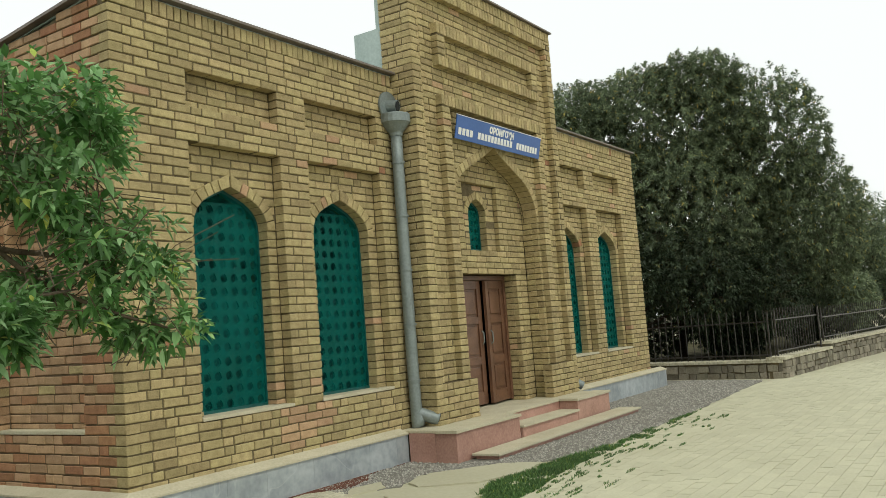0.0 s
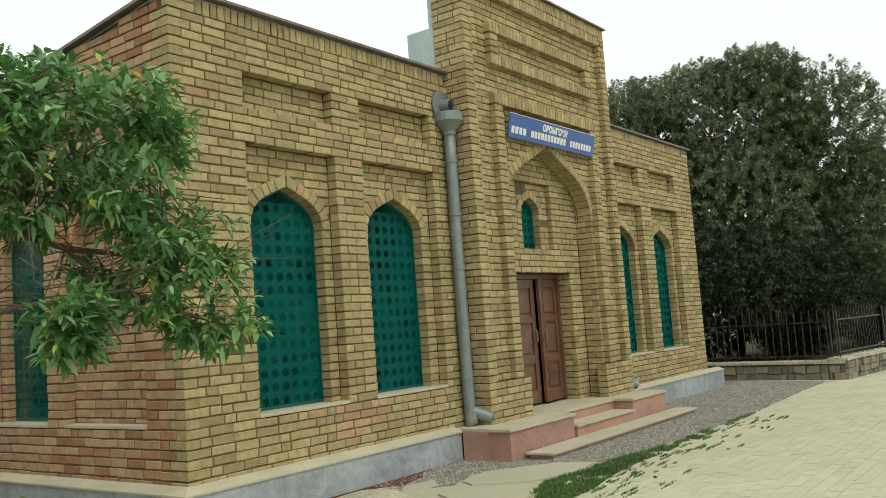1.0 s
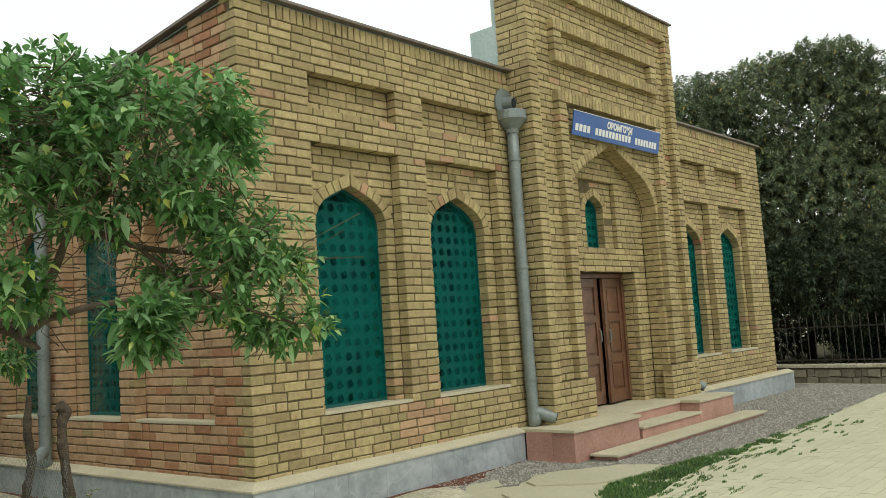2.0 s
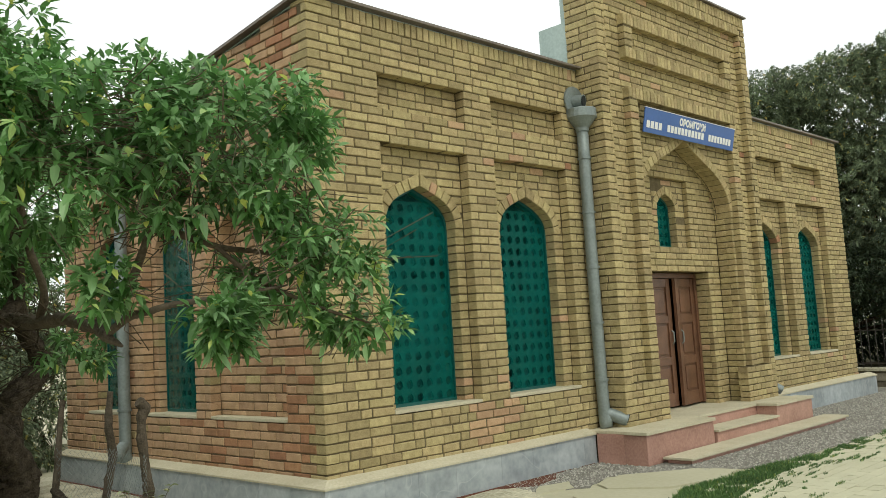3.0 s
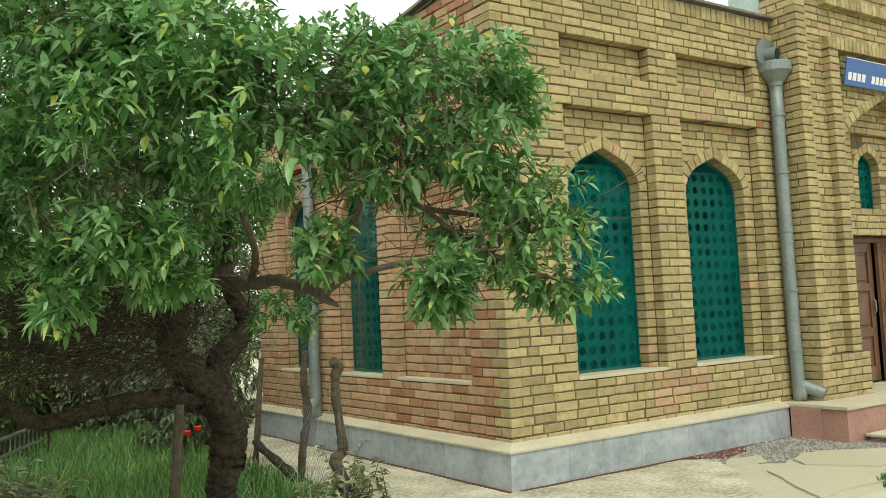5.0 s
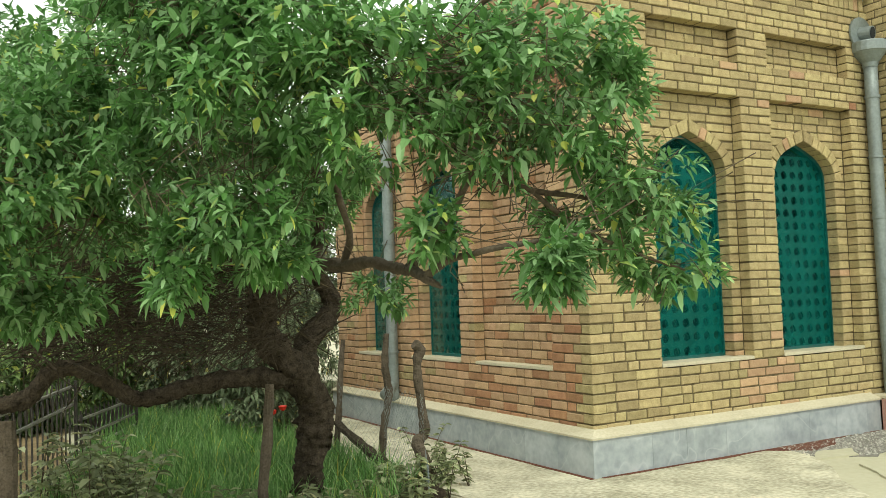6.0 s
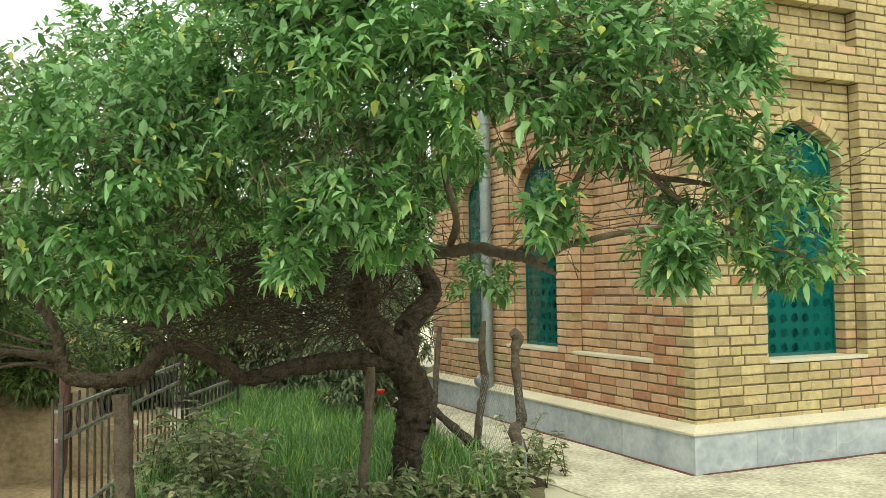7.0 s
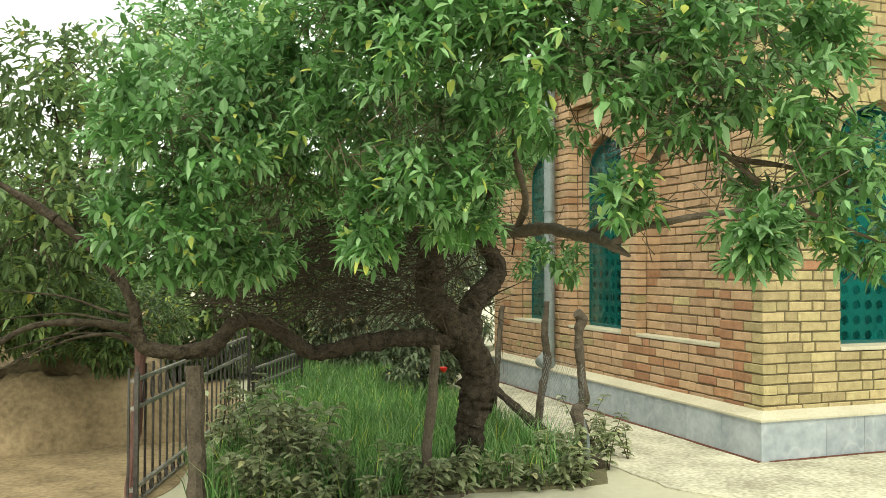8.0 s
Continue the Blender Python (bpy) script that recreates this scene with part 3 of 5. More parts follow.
# side faces, seen from the left and right
for xx, nn in ((PORT0, -X), (PORT1, X)):
    k0 = len(ms.bricks)
    lay(ms, Vector((xx, 0, 0)), Y, nn, PF, 0.12, -0.05, PTOP - 0.13, [], 0.06, buff_pick, lambda u, z: 50.0, quoin0=1)
    ms.bricks[k0:] = [(c, n, 0.12 if min(p.y for p in c) < PF + 0.02 else d, kind, key) for c, n, d, kind, key in ms.bricks[k0:]]
    for ya in np.arange(PF + 0.09, 0.1, 0.0735):
        ms.rect(Vector((xx, 0, 0)), Y, nn, float(ya), float(ya) + 0.063, PTOP - 0.125, PTOP, 0.06, 0, 50.0)
FO = Vector((0, PF, 0))


def strip(u0, u1, z0, z1):
    """A projecting vertical strip, its courses aligned with the wall."""
    lay(ms, FO, X, -Y, u0, u1, z0, z1, [], 0.088, buff_pick, key_p)


def band(u0, u1, z0, z1, depth=0.088):
    """A projecting row of upright bricks."""
    i, w = u0, 0.0735
    while i < u1 - 0.02:
        ms.rect(FO, X, -Y, i, min(i + w - 0.009, u1), z0, z1, depth, buff_pick(i, z0), key_p(i, z0))
        i += w


PIL = 0.17
lay(ms, FO, X, -Y, PORT0, PORT0 + PIL, -0.05, PTOP - 0.13, [], 0.12, buff_pick, key_p, quoin0=0)
lay(ms, FO, X, -Y, PORT1 - PIL, PORT1, -0.05, PTOP - 0.13, [], 0.12, buff_pick, key_p, quoin1=0)
band(PORT0, PORT1, PTOP - 0.125, PTOP)
band(PORT0 + PIL, PORT1 - PIL, PTOP - 0.255, PTOP - 0.135)
SO, SI = 1.24, 1.08
for sg in (-1, 1):
    a, b = sorted((CX + sg * SO, CX + sg * SI))
    strip(a, b, 0.39, 3.49)
    strip(a, b, 4.08, 4.33)
    a, b = sorted((CX + sg * 0.94, MIDX + sg * (PORT1 - PORT0) / 2 - sg * 0.0))
    lay(ms, FO, X, -Y, a, b, -0.05, 0.385, [], 0.13, buff_pick, key_p)
band(CX - SO, CX + SO, 3.495, 3.615)
band(CX - SO, CX + SO, 4.335, 4.455)
band(CX - SO, CX + SO, 3.955, 4.075)
# niche back, niche sides, door reveals
lay(ms, Vector((0, NB, 0)), X, -Y, CX - NW, CX + NW, -0.05, 3.16, [doorway, pwin_rec], 0.062, buff_pick, key_p)
lay(ms, Vector((0, NB + 0.065, 0)), X, -Y, pwin_rec.mid - 0.42, pwin_rec.mid + 0.42, 25 * CH, 36 * CH, [Hole(pwin.mid, 0.31, 31 * CH, 31 * CH + 0.31, 0.31, 0.45), Hole(pwin.mid, 0.21, 1.8, 31 * CH)], 0.12, buff_pick, key_p)
ring(ms, Vector((0, NB + 0.065, 0)), X, -Y, pwin, 0.1, 0.12, buff_pick, key_p)
for sg, nn in ((1, -X), (-1, X)):
    lay(ms, Vector((CX + sg * NW, 0, 0)), Y, nn, PP + 0.092, NB - 0.002, -0.05, SPR, [], 0.05, buff_pick, key_p)
    lay(ms, Vector((CX + sg * DW, 0, 0)), Y, nn, NB + 0.066, NB + 0.20, -0.05, DH, [], 0.05, buff_pick, key_p)
# vault bricks under the niche arch
pts = arch_points(niche.half, niche.rise, niche.tan, 24)
for sg in (1, -1):
    for (a, za), (b, zb) in zip(pts, pts[1:]):
        t = Vector((sg * (b - a), 0, zb - za)).normalized()
        nn = Vector((-t.z * sg, 0, t.x * sg))
        for ya, yb in ((PP + 0.205, NB - 0.003),):
            c = [Vector((CX + sg * a, ya, SPR + za)) + t * 0.005, Vector((CX + sg * a, yb, SPR + za)) + t * 0.005, Vector((CX + sg * b, yb, SPR + zb)) - t * 0.005, Vector((CX + sg * b, ya, SPR + zb)) - t * 0.005]
            ms.add(c, nn, 0.05, buff_pick(a, za), 40)
ms.build(portal, "bricks", "yellow bricks with dark joints")
# solid cores behind pilasters, strips and bands
def core(*d):
    boxed("mortar_core", d, MORTAR, portal)


for x0, x1 in ((PORT0 + 0.009, PORT0 + PIL - 0.009), (PORT1 - PIL + 0.009, PORT1 - 0.009)):
    core(x0, x1, PF + 0.009, 0.11, -0.04, PTOP - 0.01)
for sg in (-1, 1):
    a, b = sorted((CX + sg * (SO - 0.009), CX + sg * (SI + 0.009)))
    core(a, b, PF + 0.009, PP + 0.02, 0.3, 3.60)
    core(a, b, PF + 0.009, PP + 0.02, 3.965, 4.445)
    a, b = sorted((CX + sg * 0.95, CX + sg * 1.7))
    core(a, b, PF + 0.011, PP + 0.02, -0.04, 0.377)
for z0, z1 in ((3.505, 3.605), (4.345, 4.445), (3.965, 4.065)):
    core(CX - SI, CX + SI, PF + 0.010, PP + 0.02, z0, z1)
core(PORT0 + PIL, PORT1 - PIL, PF + 0.010, PP + 0.02, PTOP - 0.245, PTOP - 0.01)
boxed("coping", (PORT0 - 0.03, PORT1 + 0.03, PF - 0.04, 0.14, PTOP + 0.003, PTOP + 0.025), TRIM, building, "thin brown metal coping", 0.004)
boxed("sheet_cladding", (PORT0 + 0.02, PORT1 - 0.02, 0.123, 0.50, TOP + 0.1, 4.36), CLAD, building, "pale green sheet metal behind the portal", 0.004)
boxed("sheet_cladding", (PORT0 + 0.03, PORT1 - 0.03, 0.123, 0.19, 4.36, PTOP), CLAD, building, "pale green sheet metal behind the portal", 0.003)

# plinth with a sloping cream top and marble slabs
def plinth_run(o, u, n, u0, u1):
    verts, faces = [], []
    prof = [(0.0, -0.030), (0.115, -0.075), (0.115, -0.09), (0.0, -0.09)]
    for uu in (u0, u1):
        for d, z in prof:
            verts.append(o + u * (uu - (d if uu == 0 else 0)) + n * d + Z * z)
    for i in range(4):
        faces.append((i, (i + 1) % 4, 4 + (i + 1) % 4, 4 + i))
    faces += [(3, 2, 1, 0), (4, 5, 6, 7)]
    link("plinth_top", verts, faces, SCREED, building, "sloping cream plinth top")
    a = u0 - (0.1 if u0 == 0 else 0)
    while a < u1 - 0.05:
        b = min(a + random.choice((0.36, 0.44, 0.58)), u1)
        v, f = Masonry.shell([o + u * (a + 0.0008) + n * 0.1 + Z * -0.42, o + u * (b - 0.0008) + n * 0.1 + Z * -0.42, o + u * (b - 0.0008) + n * 0.1 + Z * -0.09, o + u * (a + 0.0008) + n * 0.1 + Z * -0.09], n, 0.1, 0.0012)
        link("marble_slab", v, f, MARBLE, building)
        a = b


plinth_run(Vector((0, 0, 0)), X, -Y, 0, 3.3)
plinth_run(Vector((0, 0, 0)), X, -Y, 7.2, 11.2)
plinth_run(Vector((0, 0, 0)), Y, -X, 0, DEEP)
boxed("footing", (0.012, 11.18, 0.014, DEEP, -0.42, -0.063), MORTAR, building, "buried footing")

# roof with thin metal trim
link("roof", [(0.02, 0.02, TOP + 0.125), (LEN - 0.02, 0.02, TOP + 0.125), (LEN - 0.02, DEEP, side_top(DEEP) + 0.03), (0.02, DEEP, side_top(DEEP) + 0.03), (0.02, 0.02, TOP + 0.14), (LEN - 0.02, 0.02, TOP + 0.14), (LEN - 0.02, DEEP, side_top(DEEP) + 0.045), (0.02, DEEP, side_top(DEEP) + 0.045)], [(0, 3, 2, 1), (4, 5, 6, 7), (0, 1, 5, 4), (1, 2, 6, 5), (2, 3, 7, 6), (3, 0, 4, 7)], CLAD, building, "gently sloping sheet roof")
boxed("roof_trim", (-0.05, PORT0 - 0.003, -0.055, 0.03, TOP + 0.142, TOP + 0.168), TRIM, building, "thin metal roof edge", 0.004)
boxed("roof_trim", (PORT1 + 0.003, LEN + 0.05, -0.055, 0.03, TOP + 0.142, TOP + 0.168), TRIM, building, "thin metal roof edge", 0.004)
link("roof_trim", [(a, b, side_top(b) + c) for b in (0.032, DEEP + 0.05) for a, c in ((-0.05, 0.042), (0.03, 0.042), (0.03, 0.068), (-0.05, 0.068))], [(0, 1, 2, 3), (7, 6, 5, 4), (0, 4, 5, 1), (1, 5, 6, 2), (2, 6, 7, 3), (3, 7, 4, 0)], TRIM, building, "thin metal roof edge")


# windows: pierced lattice behind green film
def window_unit(o, u, n, h, cols):
    """Arched lattice with round holes, a frame and a film in front of it."""
    w = new("window")
    w.parent = building
    tagged(w, "arched window with teal pierced lattice under green film")
    cell = 2 * h.half / cols
    verts, faces = [], []
    rows = int((h.z1 - h.z0) / cell) + 1
    for r in range(rows):
        for c in range(cols):
            cu, cz = h.mid - h.half + (c + 0.5) * cell, h.z0 + (r + 0.5) * cell
            s = h.span(min(cz + cell * 0.4, h.z1 - 0.01))
            if s is None or abs(cu - h.mid) + cell * 0.25 > s:
                continue
            k = len(verts)
            sq, ho = [], []
            for i in range(8):
                a = math.pi / 8 + i * math.pi / 4
                ca, sa = math.cos(a), math.sin(a)
                m = max(abs(ca), abs(sa))
                sq.append((ca / m * cell / 2, sa / m * cell / 2))
                ho.append((ca * cell * (0.36 if i % 2 else 0.31), sa * cell * (0.36 if i % 2 else 0.31)))
            for d, pts_ in ((0.0, sq), (0.0, ho), (0.018, ho)):
                for pu, pz in pts_:
                    verts.append(o + u * (cu + pu) + Z * (cz + pz) - n * d)
            for i in range(8):
                j = (i + 1) % 8
                faces.append((k + i, k + j, k + 8 + j, k + 8 + i))
                faces.append((k + 8 + i, k + 8 + j, k + 16 + j, k + 16 + i))
            for i in (0, 2, 4, 6):
                # square corner between the two octant points
                pa, pb = sq[i], sq[(i + 1) % 8]
                cx_, cz_ = (math.copysign(cell / 2, pa[0]), math.copysign(cell / 2, pa[1]))
                verts.append(o + u * (cu + cx_) + Z * (cz + cz_))
                faces.append((k + i, len(verts) - 1, k + (i + 1) % 8))
    link("lattice", verts, faces, TEAL, w)
    # film and frame follow the arch
    pts_ = [(h.half, h.z0 - (h.z1 - h.rise))] + arch_points(h.half, h.rise, h.tan, 14)
    loop = [(h.mid + a, h.z1 - h.rise + b) for a, b in pts_] + [(h.mid - a, h.z1 - h.rise + b) for a, b in pts_[::-1][1:]]
    film = link("film", [o + u * a + Z * b + n * 0.022 for a, b in loop], [tuple(range(len(loop)))], FILM, w, "wrinkled green plastic film")
    film.visible_shadow = False
    bmf = bmesh.new()
    for (a, b), (c, d) in zip(loop, loop[1:] + loop[:1]):
        pa, pb = o + u * a + Z * b, o + u * c + Z * d
        ctr = o + u * h.mid + Z * ((h.z0 + h.z1) / 2)
        ia, ib = pa + (ctr - pa).normalized() * 0.028, pb + (ctr - pb).normalized() * 0.028
        v = [bmf.verts.new(p) for p in (pa + n * 0.03, pb + n * 0.03, ib + n * 0.03, ia + n * 0.03, pa - n * 0.03, pb - n * 0.03, ib - n * 0.03, ia - n * 0.03)]
        for q in ((0, 1, 2, 3), (7, 6, 5, 4), (3, 2, 6, 7), (0, 4, 5, 1)):
            bmf.faces.new([v[i] for i in q])
    part("window_frame", bmf, TEAL, w)


for a in arches:
    window_unit(Vector((0, 0.25, 0)), X, -Y, a, 7)
for a in s_arch[1:]:
    window_unit(Vector((0.22, 0, 0)), Y, -X, a, 7)
window_unit(Vector((0, NB + 0.19, 0)), X, -Y, pwin, 4)

# door: two panelled leaves, one ajar
door = new("door")
door.parent = building
tagged(door, "dark varnished wooden double door, one leaf ajar")
boxed("door_frame", (CX - DW, CX - DW + 0.05, 0.20, 0.28, -0.03, DH), WOODRED, door, "", 0.004)
boxed("door_frame", (CX + DW - 0.05, CX + DW, 0.20, 0.28, -0.03, DH), WOODRED, door, "", 0.004)
boxed("door_head", (CX - DW + 0.052, CX + DW - 0.052, 0.20, 0.28, DH - 0.06, DH), WOODRED, door, "", 0.004)
LW = DW - 0.055
JOINT = 0.13


def leaf_of_door(hinge, sign, turn, LW):
    bm = bmesh.new()
    box(bm, 0, LW, 0.0, 0.02, -0.025, DH - 0.065)
    for a, b in ((0, 0.09), (LW - 0.09, LW)):
        box(bm, a, b, -0.02, -0.001, -0.025, DH - 0.065, 0.004)
    for a, b in ((-0.025, 0.13), (0.47, 0.57), (0.98, 1.07), (1.42, DH - 0.065)):
        box(bm, 0.092, LW - 0.092, -0.02, -0.001, a, b, 0.004)
    for a, b in ((0.16, 0.44), (0.60, 0.95), (1.10, 1.39)):
        box(bm, 0.13, LW - 0.13, -0.014, -0.001, a, b, 0.010)
    bmesh.ops.transform(bm, matrix=Matrix.Diagonal((sign, 1, 1, 1)), verts=bm.verts)
    ob = part("door_leaf", bm, WOODRED, door, "panelled brown leaf")
    ob.matrix_basis = pose(hinge, 0.245, 0, 0, 0, turn)
    bh = bmesh.new()
    tube(bh, [(sign * (LW - 0.05), -0.03, 0.72), (sign * (LW - 0.05), -0.055, 0.75), (sign * (LW - 0.05), -0.055, 0.86), (sign * (LW - 0.05), -0.03, 0.89)], [0.008] * 4, 6)
    part("door_handle", bh, ZINC, ob, "plain metal pull handle")


leaf_of_door(CX - DW + 0.05, 1, 0, LW + JOINT)
leaf_of_door(CX + DW - 0.05, -1, 7, LW - JOINT)

# drainpipes
pipe = new("drainpipe")
pipe.parent = building
tagged(pipe, "grey zinc drainpipe with hopper head and bent outlet")
PX, PY = 3.50, -0.085
bm = bmesh.new()
path, rad = smooth_path([(PX, PY, 3.12), (PX, PY, 0.20), (PX + 0.03, PY - 0.035, 0.10), (PX + 0.15, PY - 0.17, 0.02)], [0.062, 0.062, 0.063, 0.068], 6)
tube(bm, path, rad, 18)
part("pipe", bm, ZINC, pipe, smooth=True)
for zz in (0.43, 1.02, 1.60, 2.18, 2.76):
    bm = bmesh.new()
    tube(bm, [(PX, PY, zz), (PX, PY, zz + 0.022)], [0.072, 0.072], 18)
    part("collar", bm, ZINC, pipe)
bm = bmesh.new()
tube(bm, [(PX, PY, 3.06), (PX, PY, 3.10), (PX, PY, 3.20), (PX, PY, 3.205), (PX, PY, 3.29), (PX, PY, 3.30)], [0.068, 0.075, 0.155, 0.165, 0.165, 0.16], 20)
part("hopper", bm, ZINC, pipe, "round hopper head")
bm = bmesh.new()
tube(bm, [(PX - 0.02, -0.01, 3.40), (PX - 0.02, -0.03, 3.40)], [0.165, 0.165], 20)
part("back_plate", bm, ZINC, pipe)
bm = bmesh.new()
tube(bm, [(PX - 0.02, -0.02, 3.40), (PX + 0.0, -0.13, 3.385)], [0.07, 0.07], 16)
part("spout", bm, ZINC, pipe)
# the closed pipe ends get black discs, painting the shade inside a mouth
bm = bmesh.new()
tube(bm, [(PX - 0.004, -0.133, 3.3845), (PX - 0.003, -0.137, 3.384)], [0.058, 0.058], 14)
part("opening", bm, SHADE_BLACK, pipe, "dark disc painting the shade of the hollow pipe end")
bm = bmesh.new()
tube(bm, [(PX + 0.149, PY - 0.169, 0.0207), (PX + 0.1535, PY - 0.174, 0.0177)], [0.06, 0.06], 16)
part("opening", bm, SHADE_BLACK, pipe, "dark disc painting the shade of the hollow pipe end")

pipe2 = new("drainpipe")
pipe2.parent = building
tagged(pipe2, "grey zinc drainpipe on the side wall")
bm = bmesh.new()
path, rad = smooth_path([(-0.085, 3.22, 3.5), (-0.085, 3.22, 0.2), (-0.10, 3.21, 0.10), (-0.24, 3.12, 0.0)], [0.06, 0.06, 0.06, 0.062], 6)
tube(bm, path, rad, 14)
part("pipe", bm, ZINC, pipe2, smooth=True)
for zz in (0.43, 1.02, 1.60, 2.18, 2.76):
    bm = bmesh.new()
    tube(bm, [(-0.085, 3.22, zz), (-0.085, 3.22, zz + 0.022)], [0.07, 0.07], 14)
    part("collar", bm, ZINC, pipe2)
pipe3 = new("drainpipe")
pipe3.parent = building
tagged(pipe3, "outlet of a zinc drainpipe beside the portal")
bm = bmesh.new()
path, rad = smooth_path([(7.24, PY, 3.3), (7.24, PY, 0.17), (7.26, PY - 0.02, 0.10), (7.36, PY - 0.14, 0.0)], [0.06, 0.06, 0.06, 0.062], 6)
tube(bm, path, rad, 14)
part("pipe", bm, ZINC, pipe3, smooth=True)

# steps
steps = thing("entrance_steps", "pink stone entrance steps with cream treads", "steps")
SZ = -0.05
boxed("landing", (3.30, 7.14, -0.46, NB + 0.3, SZ - 0.03, SZ), SCREED, steps, "cream landing slab", 0.004)
for x0, x1 in ((3.27, 4.62), (6.12, 7.17)):
    boxed("tread", (x0, x1, -0.72, -0.462, SZ - 0.03, SZ + 0.002), SCREED, steps, "cream tread", 0.004)
    boxed("riser_block", (x0 + 0.02, x1 - 0.02, -0.70, -0.445, -0.40, SZ - 0.032), PINK, steps, "pink stone block", 0.003)
boxed("riser_block", (3.29, 7.15, -0.443, -0.12, -0.40, SZ - 0.032), PINK, steps, "pink stone block", 0.003)
boxed("tread", (4.625, 6.115, -0.74, -0.447, -0.205, -0.18), SCREED, steps, "cream tread", 0.004)
boxed("riser_block", (4.64, 6.10, -0.715, -0.46, -0.40, -0.207), PINK, steps, "pink stone riser", 0.003)
boxed("bottom_tread", (3.52, 7.42, -1.04, -0.72, -0.335, -0.31), SCREED, steps, "cream bottom tread", 0.005)
boxed("riser_block", (3.56, 7.38, -1.01, -0.745, -0.42, -0.337), PINK, steps, "pink stone riser", 0.003)

# sign: one readable word, a name kept as bars
sign = thing("sign_board", "blue sign board with white lettering above the arch", "sign")
sign.matrix_world = Matrix.Translation((CX + 0.03, -0.285, 3.13)) @ pose(0, 0, 0, 12, 0, 0)
boxed("board", (-1.05, 1.05, -0.006, 0.006, 0.0, 0.275), BLUE, sign, "blue painted board", 0.002)
boxed("board_edge", (-1.055, 1.055, -0.008, 0.008, 0.2755, 0.283), WHITE, sign, "pale top edge")


def letters(text, size, x, z):
    cu = bpy.data.curves.new("letters", "FONT")
    cu.body, cu.size, cu.align_x, cu.extrude, cu.offset = text, size, "CENTER", 0.001, 0.006
    tmp = new("letters_curve", cu)
    me = bpy.data.meshes.new_from_object(tmp.evaluated_get(bpy.context.evaluated_depsgraph_get()))
    bpy.data.objects.remove(tmp)
    me.materials.clear()
    me.materials.append(WHITE)
    ob = new("letters", me)
    ob.parent = sign
    ob.matrix_basis = Matrix.Translation((x, -0.009, z)) @ pose(0, 0, 0, 90, 0, 0)


letters("\u041e\u0420\u041e\u041c\u0413\u041e\u04b2\u0418", 0.105, 0.0, 0.165)
for a, b, k in ((-1.0, -0.66, 4), (-0.56, 0.30, 11), (0.40, 0.98, 8)):
    w = (b - a) / k
    for i in range(k):
        boxed("bar", (a + i * w, a + (i + 0.72) * w, -0.010, -0.0062, 0.055, 0.135), WHITE, sign, "white bar")


# ---- ground ----
GZ = -0.38
ground = boxed("ground", (-150, 160, -150, 160, GZ - 0.5, GZ), PAVE, None)
tagged(ground, "pale cream paved yard", "ground", kind="structure")


def patch(name, outline, z, material, label, jag=0.05, step=0.12):
    """A thin sheet with a ragged outline, lying on the ground."""
    pts = []
    for (a, b), (c, d) in zip(outline, outline[1:] + outline[:1]):
        k = max(2, int(math.dist((a, b), (c, d)) / step))
        for i in range(k):
            t = i / k
            x, y = a + (c - a) * t, b + (d - b) * t
            q = noise.noise_vector(Vector((x * 2.3, y * 2.3, 3.1))) * jag * 1.6 + noise.noise_vector(Vector((x * 9, y * 9, 1.7))) * jag * 0.6
            pts.append((x + q.x, y + q.y))
    n = len(pts)
    v = [(x, y, z) for x, y in pts] + [(x, y, GZ - 0.05) for x, y in pts]
    f = [tuple(range(n))] + [(i, i + n, (i + 1) % n + n, (i + 1) % n) for i in range(n)]
    ob = link(name, v, f, material)
    return tagged(ob, label, name.replace("_", " "), kind="structure")


APRON = [(-1.15, -0.45), (-0.6, -1.5), (0.9, -1.6), (1.6, -0.75), (1.9, -0.35), (2.0, -0.02), (0.1, -0.02), (0.1, 5.4), (-1.15, 5.4)]
patch("concrete_apron", APRON, GZ + 0.010, CONC, "worn pale concrete apron along the wall", 0.03)
GRAVEL = [(1.75, -0.6), (2.2, -0.78), (2.7, -0.66), (3.1, -1.15), (3.6, -1.55), (4.6, -1.75), (6.5, -1.8), (9.3, -1.72), (11.8, -1.62), (12.3, 0.8), (11.3, 0.9), (11.0, 0.0), (1.9, 0.0)]
patch("gravel_bed", GRAVEL, GZ + 0.008, GRAVELBED, "grey gravel strip before the building", 0.06)
SLABS = [[(1.2, -1.75), (1.75, -0.95), (2.1, -0.95), (2.2, -1.25), (2.05, -1.75)], [(2.3, -0.80), (2.75, -0.74), (3.35, -1.15), (3.45, -1.55), (3.0, -1.60), (2.45, -1.45), (2.15, -1.0)], [(1.65, -0.62), (2.1, -0.72), (2.3, -0.5), (1.95, -0.42)]]
for s in SLABS:
    ob = patch("concrete_slab", s, GZ + 0.016, PAVE, "broken pale concrete slab lying in the gravel", 0.025, 0.07)
GARDEN = [(-1.15, 0.2), (-1.42, -0.24), (-1.76, -0.28), (-2.8, -0.15), (-3.7, -0.05), (-3.95, 0.3), (-3.2, 3.4), (-2.4, 9), (3.0, 9), (-1.2, 5.4)]
patch("garden_bed", GARDEN, GZ + 0.02, SOIL, "dark garden soil under the grass", 0.03)
patch("earth_track", [(-4.1, -0.6), (-9, -1.0), (-11, 6), (-7, 14), (-2.5, 12), (-3.3, 3.4), (-4.12, 0.3)], GZ + 0.004, DIRT, "pale earth track beyond the fence", 0.05)


